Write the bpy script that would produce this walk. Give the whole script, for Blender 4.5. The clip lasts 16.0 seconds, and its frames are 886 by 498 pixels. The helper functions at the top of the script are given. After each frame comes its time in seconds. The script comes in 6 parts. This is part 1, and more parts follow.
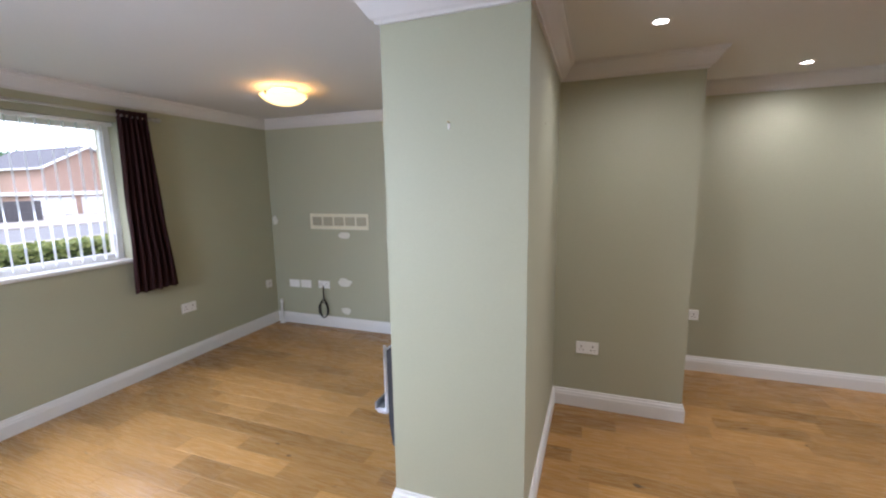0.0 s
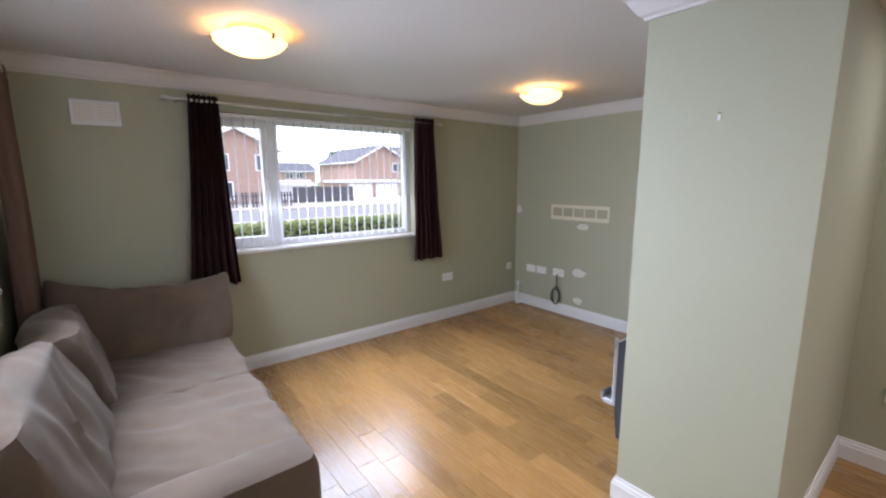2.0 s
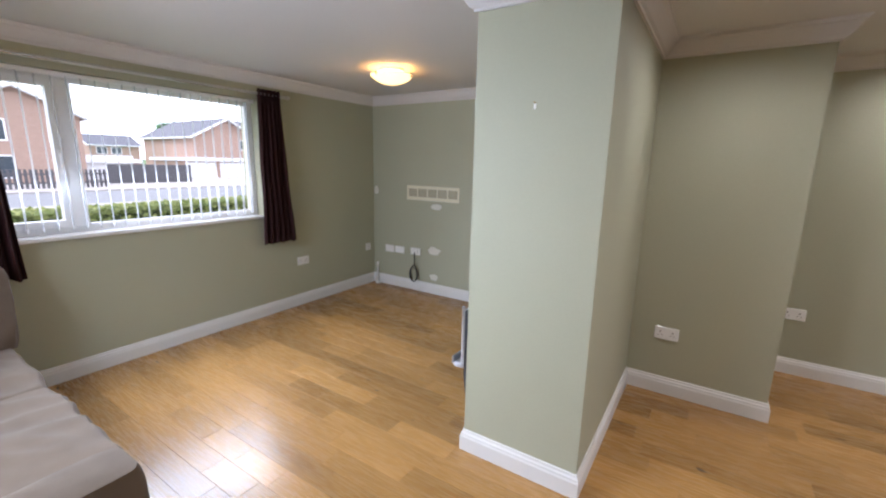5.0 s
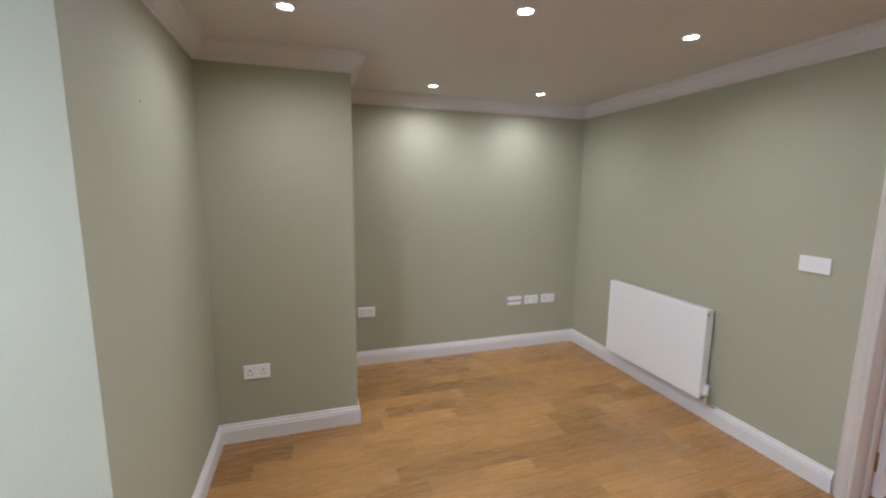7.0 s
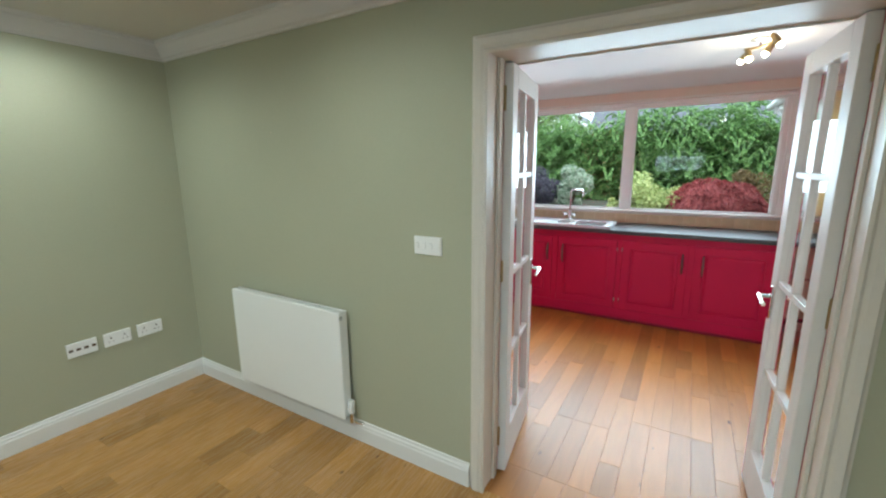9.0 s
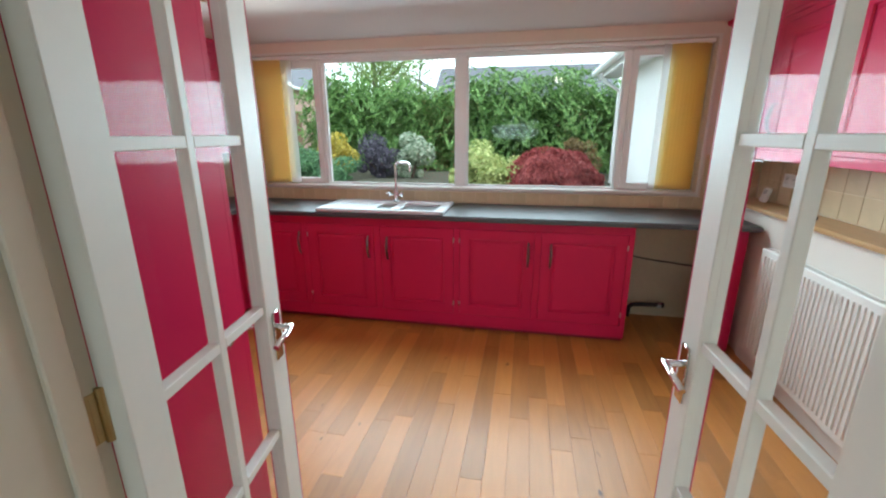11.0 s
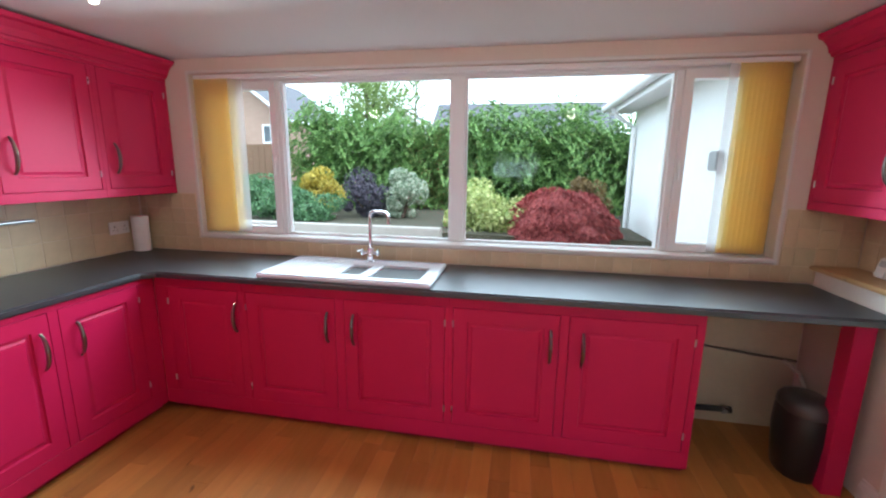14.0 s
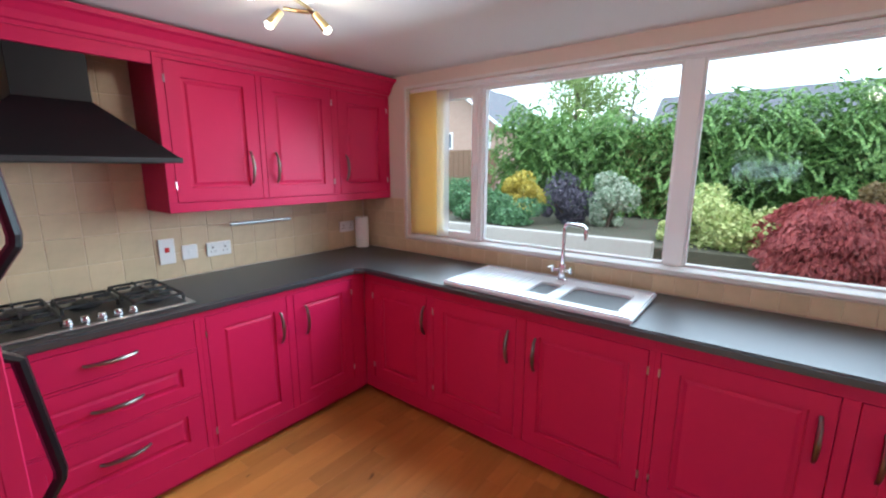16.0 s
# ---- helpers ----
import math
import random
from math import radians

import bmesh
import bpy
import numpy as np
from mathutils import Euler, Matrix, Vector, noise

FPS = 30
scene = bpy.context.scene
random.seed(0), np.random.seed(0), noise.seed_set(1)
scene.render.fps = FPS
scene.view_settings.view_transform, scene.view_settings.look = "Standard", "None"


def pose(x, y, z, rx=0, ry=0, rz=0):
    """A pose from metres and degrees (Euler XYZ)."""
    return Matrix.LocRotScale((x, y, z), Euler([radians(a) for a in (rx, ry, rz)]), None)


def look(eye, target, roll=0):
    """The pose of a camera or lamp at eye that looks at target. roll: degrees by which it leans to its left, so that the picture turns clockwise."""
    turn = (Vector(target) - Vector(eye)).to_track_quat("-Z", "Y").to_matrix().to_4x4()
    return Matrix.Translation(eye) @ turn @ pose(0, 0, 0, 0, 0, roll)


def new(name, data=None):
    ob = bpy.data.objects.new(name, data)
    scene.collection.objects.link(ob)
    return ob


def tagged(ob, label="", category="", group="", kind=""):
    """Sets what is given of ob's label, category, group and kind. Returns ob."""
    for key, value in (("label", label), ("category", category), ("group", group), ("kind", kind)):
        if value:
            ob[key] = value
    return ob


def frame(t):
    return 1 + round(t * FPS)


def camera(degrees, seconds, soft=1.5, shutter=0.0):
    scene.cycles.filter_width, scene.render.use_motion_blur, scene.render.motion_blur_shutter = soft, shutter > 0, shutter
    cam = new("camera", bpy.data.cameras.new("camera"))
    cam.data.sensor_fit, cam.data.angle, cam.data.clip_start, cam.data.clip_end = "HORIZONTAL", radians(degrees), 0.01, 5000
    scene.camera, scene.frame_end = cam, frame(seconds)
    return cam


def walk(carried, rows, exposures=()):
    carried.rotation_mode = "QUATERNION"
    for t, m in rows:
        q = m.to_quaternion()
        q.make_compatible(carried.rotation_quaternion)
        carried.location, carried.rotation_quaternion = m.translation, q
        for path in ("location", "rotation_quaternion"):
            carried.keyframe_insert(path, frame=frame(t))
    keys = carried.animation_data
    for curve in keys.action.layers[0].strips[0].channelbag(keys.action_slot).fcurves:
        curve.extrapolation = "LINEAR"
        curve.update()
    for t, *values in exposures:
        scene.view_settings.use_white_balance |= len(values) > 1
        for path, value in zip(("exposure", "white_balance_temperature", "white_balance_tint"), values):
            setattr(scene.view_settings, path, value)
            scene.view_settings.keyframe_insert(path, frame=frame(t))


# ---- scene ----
cam = camera(94.0, 16.0, 2.2)
PATH = [
    (0, (0.367, 0.266, 1.541), (-0.318, 2.121, 1.24), -0.9),
    (0.5, (0.435, 0.219, 1.528), (-0.552, 1.933, 1.232), -0.3),
    (1, (0.468, 0.178, 1.528), (-0.77, 1.719, 1.224), -0.4),
    (1.5, (0.446, 0.134, 1.544), (-0.975, 1.504, 1.223), -0.2),
    (2, (0.428, 0.071, 1.551), (-1.124, 1.289, 1.220), -0.3),
    (2.5, (0.407, 0.045, 1.548), (-1.225, 1.145, 1.195), -0.3),
    (3, (0.409, 0.034, 1.548), (-1.255, 1.073, 1.161), -0.2),
    (5.5, (0.525, 0.158, 1.525), (-0.174, 1.993, 1.143), 1.4),
    (6, (0.544, 0.275, 1.543), (0.284, 2.228, 1.202), 1.2),
    (6.5, (0.575, 0.423, 1.549), (0.76, 2.391, 1.243), 1.0),
    (7, (0.695, 0.561, 1.536), (1.296, 2.446, 1.24), 0.6),
    (7.5, (0.898, 0.717, 1.528), (1.876, 2.435, 1.222), 0.3),
    (8, (1.132, 0.815, 1.548), (2.397, 2.327, 1.208), -0.4),
    (8.5, (1.337, 0.963, 1.517), (2.85, 2.222, 1.16), -0.3),
    (9, (1.651, 0.996, 1.51), (3.334, 2.001, 1.115), -0.5),
    (9.5, (1.972, 0.969, 1.511), (3.767, 1.734, 1.069), -0.6),
    (10, (2.291, 0.988, 1.492), (4.135, 1.586, 0.999), -0.8),
    (12.5, (3.531, 1.124, 1.47), (5.459, 1.334, 0.98), 1.3),
    (13, (3.635, 1.135, 1.495), (5.572, 1.359, 1.052), 1.4),
    (13.5, (3.711, 1.142, 1.513), (5.65, 1.419, 1.109), 1.2),
    (14, (3.774, 1.181, 1.518), (5.703, 1.542, 1.132), 0.7),
    (14.5, (3.828, 1.247, 1.516), (5.726, 1.746, 1.131), 0.5),
    (15, (3.875, 1.281, 1.503), (5.703, 2.002, 1.129), 0.4),
    (15.5, (3.938, 1.273, 1.518), (5.646, 2.246, 1.146), 0.3),
    (16, (4.006, 1.231, 1.545), (5.551, 2.444, 1.163), 0.1),
]
EXPOSURE = [(0.0, -0.04, 5800, 20), (1.5, -0.08, 5800, 21), (3.2, -0.12, 5800, 21), (5.5, 0.0, 5850, 19), (7.0, 0.1, 5600, 19), (8.5, 0.05, 5500, 2), (9.0, 0.08, 5600, -4), (10.2, -0.02, 5800, -6), (12.4, 0.14, 5550, -4), (14.0, 0.22, 5500, -1), (16.0, 0.12, 5450, 1)]
walk(cam, [(t, look(eye, target, roll)) for t, eye, target, roll in PATH], EXPOSURE)
# ---- world and lights ----
world = bpy.data.worlds.new("world")
scene.world = world
world.use_nodes = True
wn = world.node_tree.nodes
sky = wn.new("ShaderNodeTexSky")
sky.sky_type = "NISHITA"
sky.sun_disc = False
sky.sun_elevation, sky.sun_rotation = radians(42), radians(200)
sky.dust_density, sky.air_density = 1.0, 1.0
world.node_tree.links.new(sky.outputs[0], wn["Background"].inputs[0])
wn["Background"].inputs[1].default_value = 0.06
cloud = wn.new("ShaderNodeBackground")     # even overcast cloud
cloud.inputs[0].default_value, cloud.inputs[1].default_value = (0.93, 0.96, 1.0, 1), 3.1
both = wn.new("ShaderNodeAddShader")
world.node_tree.links.new(wn["Background"].outputs[0], both.inputs[0])
world.node_tree.links.new(cloud.outputs[0], both.inputs[1])
world.node_tree.links.new(both.outputs[0], wn["World Output"].inputs[0])


def lamp(name, kind, m, power, color=(1, 1, 1), **settings):
    data = bpy.data.lights.new(name, kind)
    data.energy, data.color = power, color
    for key, value in settings.items():
        if key == "size":
            data.size = value
        elif key == "size_y":
            data.size_y = value
        elif key == "radius":
            data.shadow_soft_size = value
        elif key == "spread":
            data.spread = value
        elif key == "spot":
            data.spot_size = value
        elif key == "blend":
            data.spot_blend = value
        elif key == "angle":
            data.angle = value
    if kind == "AREA":
        data.shape = "RECTANGLE"
    ob = new(name, data)
    ob.matrix_world = m
    return ob


sun = lamp("sun", "SUN", look((0, 0, 20), (9, 14, 0)), 2.2, (1.0, 0.97, 0.92), angle=radians(12))
DAY = (0.82, 0.93, 1.0)
lamp("daylight_west", "AREA", look((-3.06, 1.55, 1.50), (-1.2, 1.55, 0.2)), 29, DAY, size=1.6, size_y=0.55, spread=radians(125))
lamp("daylight_south", "AREA", look((-1.65, -0.40, 1.52), (-1.0, 1.5, 0.75)), 55, DAY, size=1.4, size_y=0.6, spread=radians(125))
lamp("daylight_kitchen", "AREA", look((6.10, 1.6, 1.55), (4.5, 1.6, 1.0)), 60, DAY, size=3.3, size_y=0.6, spread=radians(140))

# ---- materials ----


def mat(name, color, rough=0.5, metal=0.0, vary=0.06, scale=30.0, bump=0.0, bump_scale=200.0, stain=0.06, stain_scale=2.0, spec=0.5, coat=0.0, island=0.0, stretch=(1, 1, 1), rand=0.0, sheen=0.0):
    """A node material: base colour varied by fine grain, broad stains and, by piece, with fine relief."""
    m = bpy.data.materials.new(name)
    m.use_nodes = True
    nt = m.node_tree
    n, l = nt.nodes, nt.links
    b = n["Principled BSDF"]
    b.inputs["Metallic"].default_value = metal
    b.inputs["Specular IOR Level"].default_value = spec
    b.inputs["Coat Weight"].default_value = coat
    b.inputs["Sheen Weight"].default_value = sheen
    tc = n.new("ShaderNodeTexCoord")
    mp = n.new("ShaderNodeMapping")
    mp.inputs["Scale"].default_value = stretch
    l.new(tc.outputs["Object"], mp.inputs[0])
    vec = mp.outputs[0]

    def noise_at(sc, detail=3.0):
        t = n.new("ShaderNodeTexNoise")
        t.inputs["Scale"].default_value, t.inputs["Detail"].default_value = sc, detail
        l.new(vec, t.inputs["Vector"])
        return t.outputs["Fac"]

    def math(op, a, bb):
        k = n.new("ShaderNodeMath")
        k.operation = op
        for i, v in enumerate((a, bb)):
            if isinstance(v, (int, float)):
                k.inputs[i].default_value = v
            else:
                l.new(v, k.inputs[i])
        return k.outputs[0]
    fine = math("MULTIPLY", math("SUBTRACT", noise_at(scale), 0.5), vary * 2)
    broad = math("MULTIPLY", math("SUBTRACT", noise_at(stain_scale, 5.0), 0.5), stain * 2)
    total = math("ADD", math("ADD", fine, broad), 1.0)
    if rand:
        oi = n.new("ShaderNodeObjectInfo")
        total = math("ADD", total, math("MULTIPLY", math("SUBTRACT", oi.outputs["Random"], 0.5), rand * 2))
    if island:
        ge = n.new("ShaderNodeNewGeometry")
        total = math("ADD", total, math("MULTIPLY", math("SUBTRACT", ge.outputs["Random Per Island"], 0.5), island * 2))
    vm = n.new("ShaderNodeVectorMath")
    vm.operation = "SCALE"
    vm.inputs[0].default_value = color
    l.new(total, vm.inputs["Scale"])
    l.new(vm.outputs[0], b.inputs["Base Color"])
    l.new(math("ADD", rough, math("MULTIPLY", broad, 0.6)), b.inputs["Roughness"])
    if bump:
        bp = n.new("ShaderNodeBump")
        bp.inputs["Strength"].default_value, bp.inputs["Distance"].default_value = bump, 0.003
        l.new(noise_at(bump_scale, 4.0), bp.inputs["Height"])
        l.new(bp.outputs[0], b.inputs["Normal"])
    return m


def wood_mat(name, dark, light, rough=0.32, rand=0.5, red=0.0, coat=0.0):
    """Oiled oak boards that run along x: grain, growth bands, knots, and a tone for each board."""
    m = bpy.data.materials.new(name)
    m.use_nodes = True
    nt = m.node_tree
    n, l = nt.nodes, nt.links
    b = n["Principled BSDF"]
    oi = n.new("ShaderNodeObjectInfo")
    ge = n.new("ShaderNodeNewGeometry")
    piece = n.new("ShaderNodeMath")
    piece.operation = "ADD"
    l.new(oi.outputs["Random"], piece.inputs[0])
    l.new(ge.outputs["Random Per Island"], piece.inputs[1])
    one = n.new("ShaderNodeMath")
    one.operation = "FRACT"
    l.new(piece.outputs[0], one.inputs[0])
    shift = n.new("ShaderNodeMath")
    shift.operation = "MULTIPLY"
    shift.inputs[1].default_value = 37.0
    l.new(one.outputs[0], shift.inputs[0])
    comb = n.new("ShaderNodeCombineXYZ")
    for i in range(3):
        l.new(shift.outputs[0], comb.inputs[i])
    add = n.new("ShaderNodeVectorMath")
    l.new(ge.outputs["Position"], add.inputs[0])
    l.new(comb.outputs[0], add.inputs[1])

    def layer(scale, stretch, detail=4.0, warp=0.4):
        mp = n.new("ShaderNodeMapping")
        mp.inputs["Scale"].default_value = stretch
        l.new(add.outputs[0], mp.inputs[0])
        t = n.new("ShaderNodeTexNoise")
        t.inputs["Scale"].default_value, t.inputs["Detail"].default_value, t.inputs["Distortion"].default_value = scale, detail, warp
        l.new(mp.outputs[0], t.inputs["Vector"])
        return t.outputs["Fac"]
    grain = layer(9.0, (0.9, 16.0, 1.0), 6.0)
    bands = layer(2.2, (1.0, 7.0, 1.0), 3.0, 1.2)
    knots = layer(8.5, (1.0, 2.0, 1.0), 1.5, 0.4)

    def ramp(fac, a, bb):
        r = n.new("ShaderNodeMapRange")
        r.inputs["From Min"].default_value, r.inputs["From Max"].default_value = a, bb
        l.new(fac, r.inputs["Value"])
        return r.outputs[0]

    def mix(fac, a, bb):
        x = n.new("ShaderNodeMix")
        x.data_type = "RGBA"
        if isinstance(fac, float):
            x.inputs[0].default_value = fac
        else:
            l.new(fac, x.inputs[0])
        for sock, v in ((x.inputs[6], a), (x.inputs[7], bb)):
            if isinstance(v, tuple):
                sock.default_value = (*v, 1)
            else:
                l.new(v, sock)
        return x.outputs[2]
    dk = tuple(c * 0.62 for c in dark)
    base = mix(ramp(bands, 0.3, 0.72), light, dark)
    base = mix(ramp(grain, 0.56, 1.15), base, dk)
    tone = mix(ramp(one.outputs[0], 0.0, 1.0), tuple(c * (1 - rand * 0.55) for c in light), tuple(min(1.0, c * (1 + rand * 0.35)) for c in light))
    base = mix(0.66, base, tone)
    base = mix(ramp(knots, 0.74, 0.80), base, tuple(c * 0.35 for c in dark))
    l.new(base, b.inputs["Base Color"])
    b.inputs["Coat Weight"].default_value = coat
    b.inputs["Coat Roughness"].default_value = 0.25
    rr = n.new("ShaderNodeMapRange")
    rr.inputs["To Min"].default_value, rr.inputs["To Max"].default_value = rough - 0.06, rough + 0.12
    l.new(grain, rr.inputs["Value"])
    l.new(rr.outputs[0], b.inputs["Roughness"])
    bp = n.new("ShaderNodeBump")
    bp.inputs["Strength"].default_value, bp.inputs["Distance"].default_value = 0.10, 0.0015
    l.new(grain, bp.inputs["Height"])
    l.new(bp.outputs[0], b.inputs["Normal"])
    return m


def glow_mat(name, color, strength):
    m = bpy.data.materials.new(name)
    m.use_nodes = True
    b = m.node_tree.nodes["Principled BSDF"]
    b.inputs["Base Color"].default_value = (*color, 1)
    b.inputs["Emission Color"].default_value = (*color, 1)
    b.inputs["Emission Strength"].default_value = strength
    return m


def glass_mat(name, tint=(1, 1, 1), rough=0.0):
    """Thin pane: clear, with a plain mirror gloss by Fresnel."""
    m = bpy.data.materials.new(name)
    m.use_nodes = True
    n, l = m.node_tree.nodes, m.node_tree.links
    n.remove(n["Principled BSDF"])
    tr, gl, fr, mx = n.new("ShaderNodeBsdfTransparent"), n.new("ShaderNodeBsdfGlossy"), n.new("ShaderNodeLayerWeight"), n.new("ShaderNodeMixShader")
    tr.inputs[0].default_value = (*tint, 1)
    gl.inputs["Roughness"].default_value = rough
    fr.inputs[0].default_value = 0.5
    steep, soft_gloss = n.new("ShaderNodeMath"), n.new("ShaderNodeMath")
    steep.operation, soft_gloss.operation = "POWER", "MULTIPLY_ADD"
    steep.inputs[1].default_value = 5.0
    soft_gloss.inputs[1].default_value, soft_gloss.inputs[2].default_value = 0.6, 0.006
    l.new(fr.outputs["Facing"], steep.inputs[0])
    l.new(steep.outputs[0], soft_gloss.inputs[0])
    l.new(soft_gloss.outputs[0], mx.inputs[0])
    l.new(tr.outputs[0], mx.inputs[1])
    l.new(gl.outputs[0], mx.inputs[2])
    l.new(mx.outputs[0], n["Material Output"].inputs[0])
    return m


def cloth_mat(name, color, through_light=0.5, vary=0.1):
    """Thin woven cloth that lets some light through."""
    m = mat(name, color, 0.9, vary=vary, scale=60, bump=0.3, bump_scale=400)
    n, l = m.node_tree.nodes, m.node_tree.links
    b = n["Principled BSDF"]
    tl, mx = n.new("ShaderNodeBsdfTranslucent"), n.new("ShaderNodeMixShader")
    tl.inputs[0].default_value = (*color, 1)
    mx.inputs[0].default_value = through_light
    l.new(b.outputs[0], mx.inputs[1])
    l.new(tl.outputs[0], mx.inputs[2])
    l.new(mx.outputs[0], n["Material Output"].inputs[0])
    return m




def voile(m, clear):
    """Lets part of the view through a loosely woven cloth."""
    n, l = m.node_tree.nodes, m.node_tree.links
    last = n["Material Output"].inputs[0].links[0].from_socket
    tr, mx = n.new("ShaderNodeBsdfTransparent"), n.new("ShaderNodeMixShader")
    mx.inputs[0].default_value = clear
    l.new(last, mx.inputs[1])
    l.new(tr.outputs[0], mx.inputs[2])
    l.new(mx.outputs[0], n["Material Output"].inputs[0])
    return m


SAGE = mat("sage_wall_paint", (0.388, 0.383, 0.274), 0.62, vary=0.03, scale=90, bump=0.12, bump_scale=260, stain=0.05, stain_scale=1.3)
WHITE = mat("white_gloss_paint", (0.70, 0.68, 0.65), 0.48, vary=0.02, scale=40, bump=0.05, bump_scale=60, stain=0.04)
CEIL = mat("white_ceiling_paint", (0.62, 0.60, 0.59), 0.8, vary=0.02, scale=60, bump=0.15, bump_scale=200, stain=0.04, stain_scale=0.8)
CREAM = mat("blush_kitchen_plaster", (0.69, 0.60, 0.53), 0.7, vary=0.03, bump=0.15, stain=0.05)
LOWWALL = mat("white_kitchen_plaster", (0.72, 0.66, 0.60), 0.6, vary=0.03, bump=0.15, stain=0.06)
BAREWALL = mat("bare_cream_plaster", (0.62, 0.55, 0.40), 0.8, vary=0.06, bump=0.3, stain=0.16, stain_scale=4)
DOORCREAM = mat("cream_gloss_paint", (0.62, 0.57, 0.50), 0.42, vary=0.03, scale=40, bump=0.05, bump_scale=60, stain=0.06)
OAK = wood_mat("oak_floor", (0.155, 0.072, 0.021), (0.400, 0.214, 0.068), 0.24, 0.75)
BEECH = wood_mat("kitchen_oak_floor", (0.24, 0.088, 0.018), (0.45, 0.19, 0.042), 0.34, 0.7)
BEECH.node_tree.nodes["Principled BSDF"].inputs["Specular IOR Level"].default_value = 0.45
UNDER = mat("floor_gap", (0.09, 0.05, 0.025), 0.9)
RED = mat("raspberry_cabinet_paint", (0.50, 0.010, 0.076), 0.44, spec=0.2, vary=0.03, scale=25, bump=0.06, bump_scale=90, stain=0.05)
# Cabinet raspberry darkened: the shadow under the fronts is in this colour.
REDSHADE = mat("shaded_raspberry_plinth", (0.30, 0.012, 0.045), 0.5, vary=0.04)
SLATE = mat("charcoal_laminate", (0.026, 0.028, 0.032), 0.38, spec=0.9, vary=0.35, scale=320, bump=0.06, bump_scale=500, stain=0.015)
TILE = mat("beige_wall_tile", (0.60, 0.47, 0.30), 0.38, vary=0.10, scale=18, bump=0.10, bump_scale=40, stain=0.10, stain_scale=5, rand=0.07)
GROUT = mat("pale_grout", (0.70, 0.59, 0.42), 0.85, vary=0.06)
UPVC = mat("white_window_plastic", (0.80, 0.80, 0.80), 0.3, vary=0.015, stain=0.03)
STEEL = mat("brushed_steel", (0.55, 0.55, 0.55), 0.28, metal=1.0, vary=0.05, stretch=(1, 1, 20))
PEWTER = mat("pewter_handle_metal", (0.22, 0.195, 0.18), 0.30, metal=1.0, vary=0.08, stain=0.1)
CHROME = mat("polished_chrome", (0.75, 0.75, 0.76), 0.08, metal=1.0, vary=0.01)
BRASS = mat("dull_brass", (0.42, 0.32, 0.16), 0.35, metal=1.0, vary=0.1)
BLACKGLOSS = mat("black_enamel", (0.006, 0.006, 0.007), 0.3, spec=0.3, vary=0.1)
BLACKMATT = mat("black_cast_iron", (0.016, 0.016, 0.017), 0.6, vary=0.2, bump=0.2)
GLASS = glass_mat("clear_glass")
PLASTIC = mat("white_plastic_plate", (0.80, 0.79, 0.77), 0.3, vary=0.01, stain=0.02)

# ---- builders ----


def bm_new():
    return bmesh.new()


def box(bm, a, b, bevel=0.0, m=None):
    """A box from corner a to corner b in the bmesh, with bevelled edges where asked, turned by m."""
    t = bmesh.new()
    lo = [min(p, q) for p, q in zip(a, b)]
    hi = [max(p, q) for p, q in zip(a, b)]
    bmesh.ops.create_cube(t, size=1)
    for v in t.verts:
        v.co = [lo[i] + (v.co[i] + 0.5) * (hi[i] - lo[i]) for i in range(3)]
    if bevel:
        bmesh.ops.bevel(t, geom=t.edges[:], offset=min(bevel, 0.45 * min(h - l for h, l in zip(hi, lo))), segments=2 if bevel > 0.004 else 1, affect="EDGES", clamp_overlap=True)
    join(bm, t, m)
    return bm


def join(bm, t, m=None):
    if m is not None:
        t.transform(m)
    me = bpy.data.meshes.new("tmp")
    t.to_mesh(me)
    t.free()
    bm.from_mesh(me)
    bpy.data.meshes.remove(me)


def cyl(bm, p, q, r, r2=None, seg=16, caps=True):
    """A cylinder or cone from p to q."""
    p, q = Vector(p), Vector(q)
    t = bmesh.new()
    bmesh.ops.create_cone(t, cap_ends=caps, segments=seg, radius1=r, radius2=r if r2 is None else r2, depth=(q - p).length)
    turn = (q - p).to_track_quat("Z", "Y").to_matrix().to_4x4()
    join(bm, t, Matrix.Translation((p + q) / 2) @ turn)
    return bm


def tube(bm, pts, r, seg=10):
    """A round bar through the points."""
    pts = [Vector(p) for p in pts]
    rings = []
    for i, p in enumerate(pts):
        d = (pts[min(i + 1, len(pts) - 1)] - pts[max(i - 1, 0)]).normalized()
        q = d.to_track_quat("Z", "Y")
        rad = r[i] if isinstance(r, (list, tuple)) else r
        rings.append([bm.verts.new(p + q @ Vector((math.cos(k * math.tau / seg) * rad, math.sin(k * math.tau / seg) * rad, 0))) for k in range(seg)])
    for s, e in zip(rings, rings[1:]):
        best = min(range(seg), key=lambda o: (s[0].co - e[o].co).length)
        for k in range(seg):
            bm.faces.new((s[k], s[(k + 1) % seg], e[(k + 1 + best) % seg], e[(k + best) % seg]))
    bm.faces.new(rings[0][::-1])
    bm.faces.new(rings[-1])
    return bm


def lathe(bm, profile, center, seg=32, axis="Z"):
    """A turned shape from (radius, height) pairs about an upright line through center."""
    cx, cy, cz = center
    rings = []
    for r, h in profile:
        rings.append([bm.verts.new((cx + math.cos(k * math.tau / seg) * r, cy + math.sin(k * math.tau / seg) * r, cz + h)) for k in range(seg)])
    for s, e in zip(rings, rings[1:]):
        for k in range(seg):
            bm.faces.new((s[k], s[(k + 1) % seg], e[(k + 1) % seg], e[k]))
    return bm


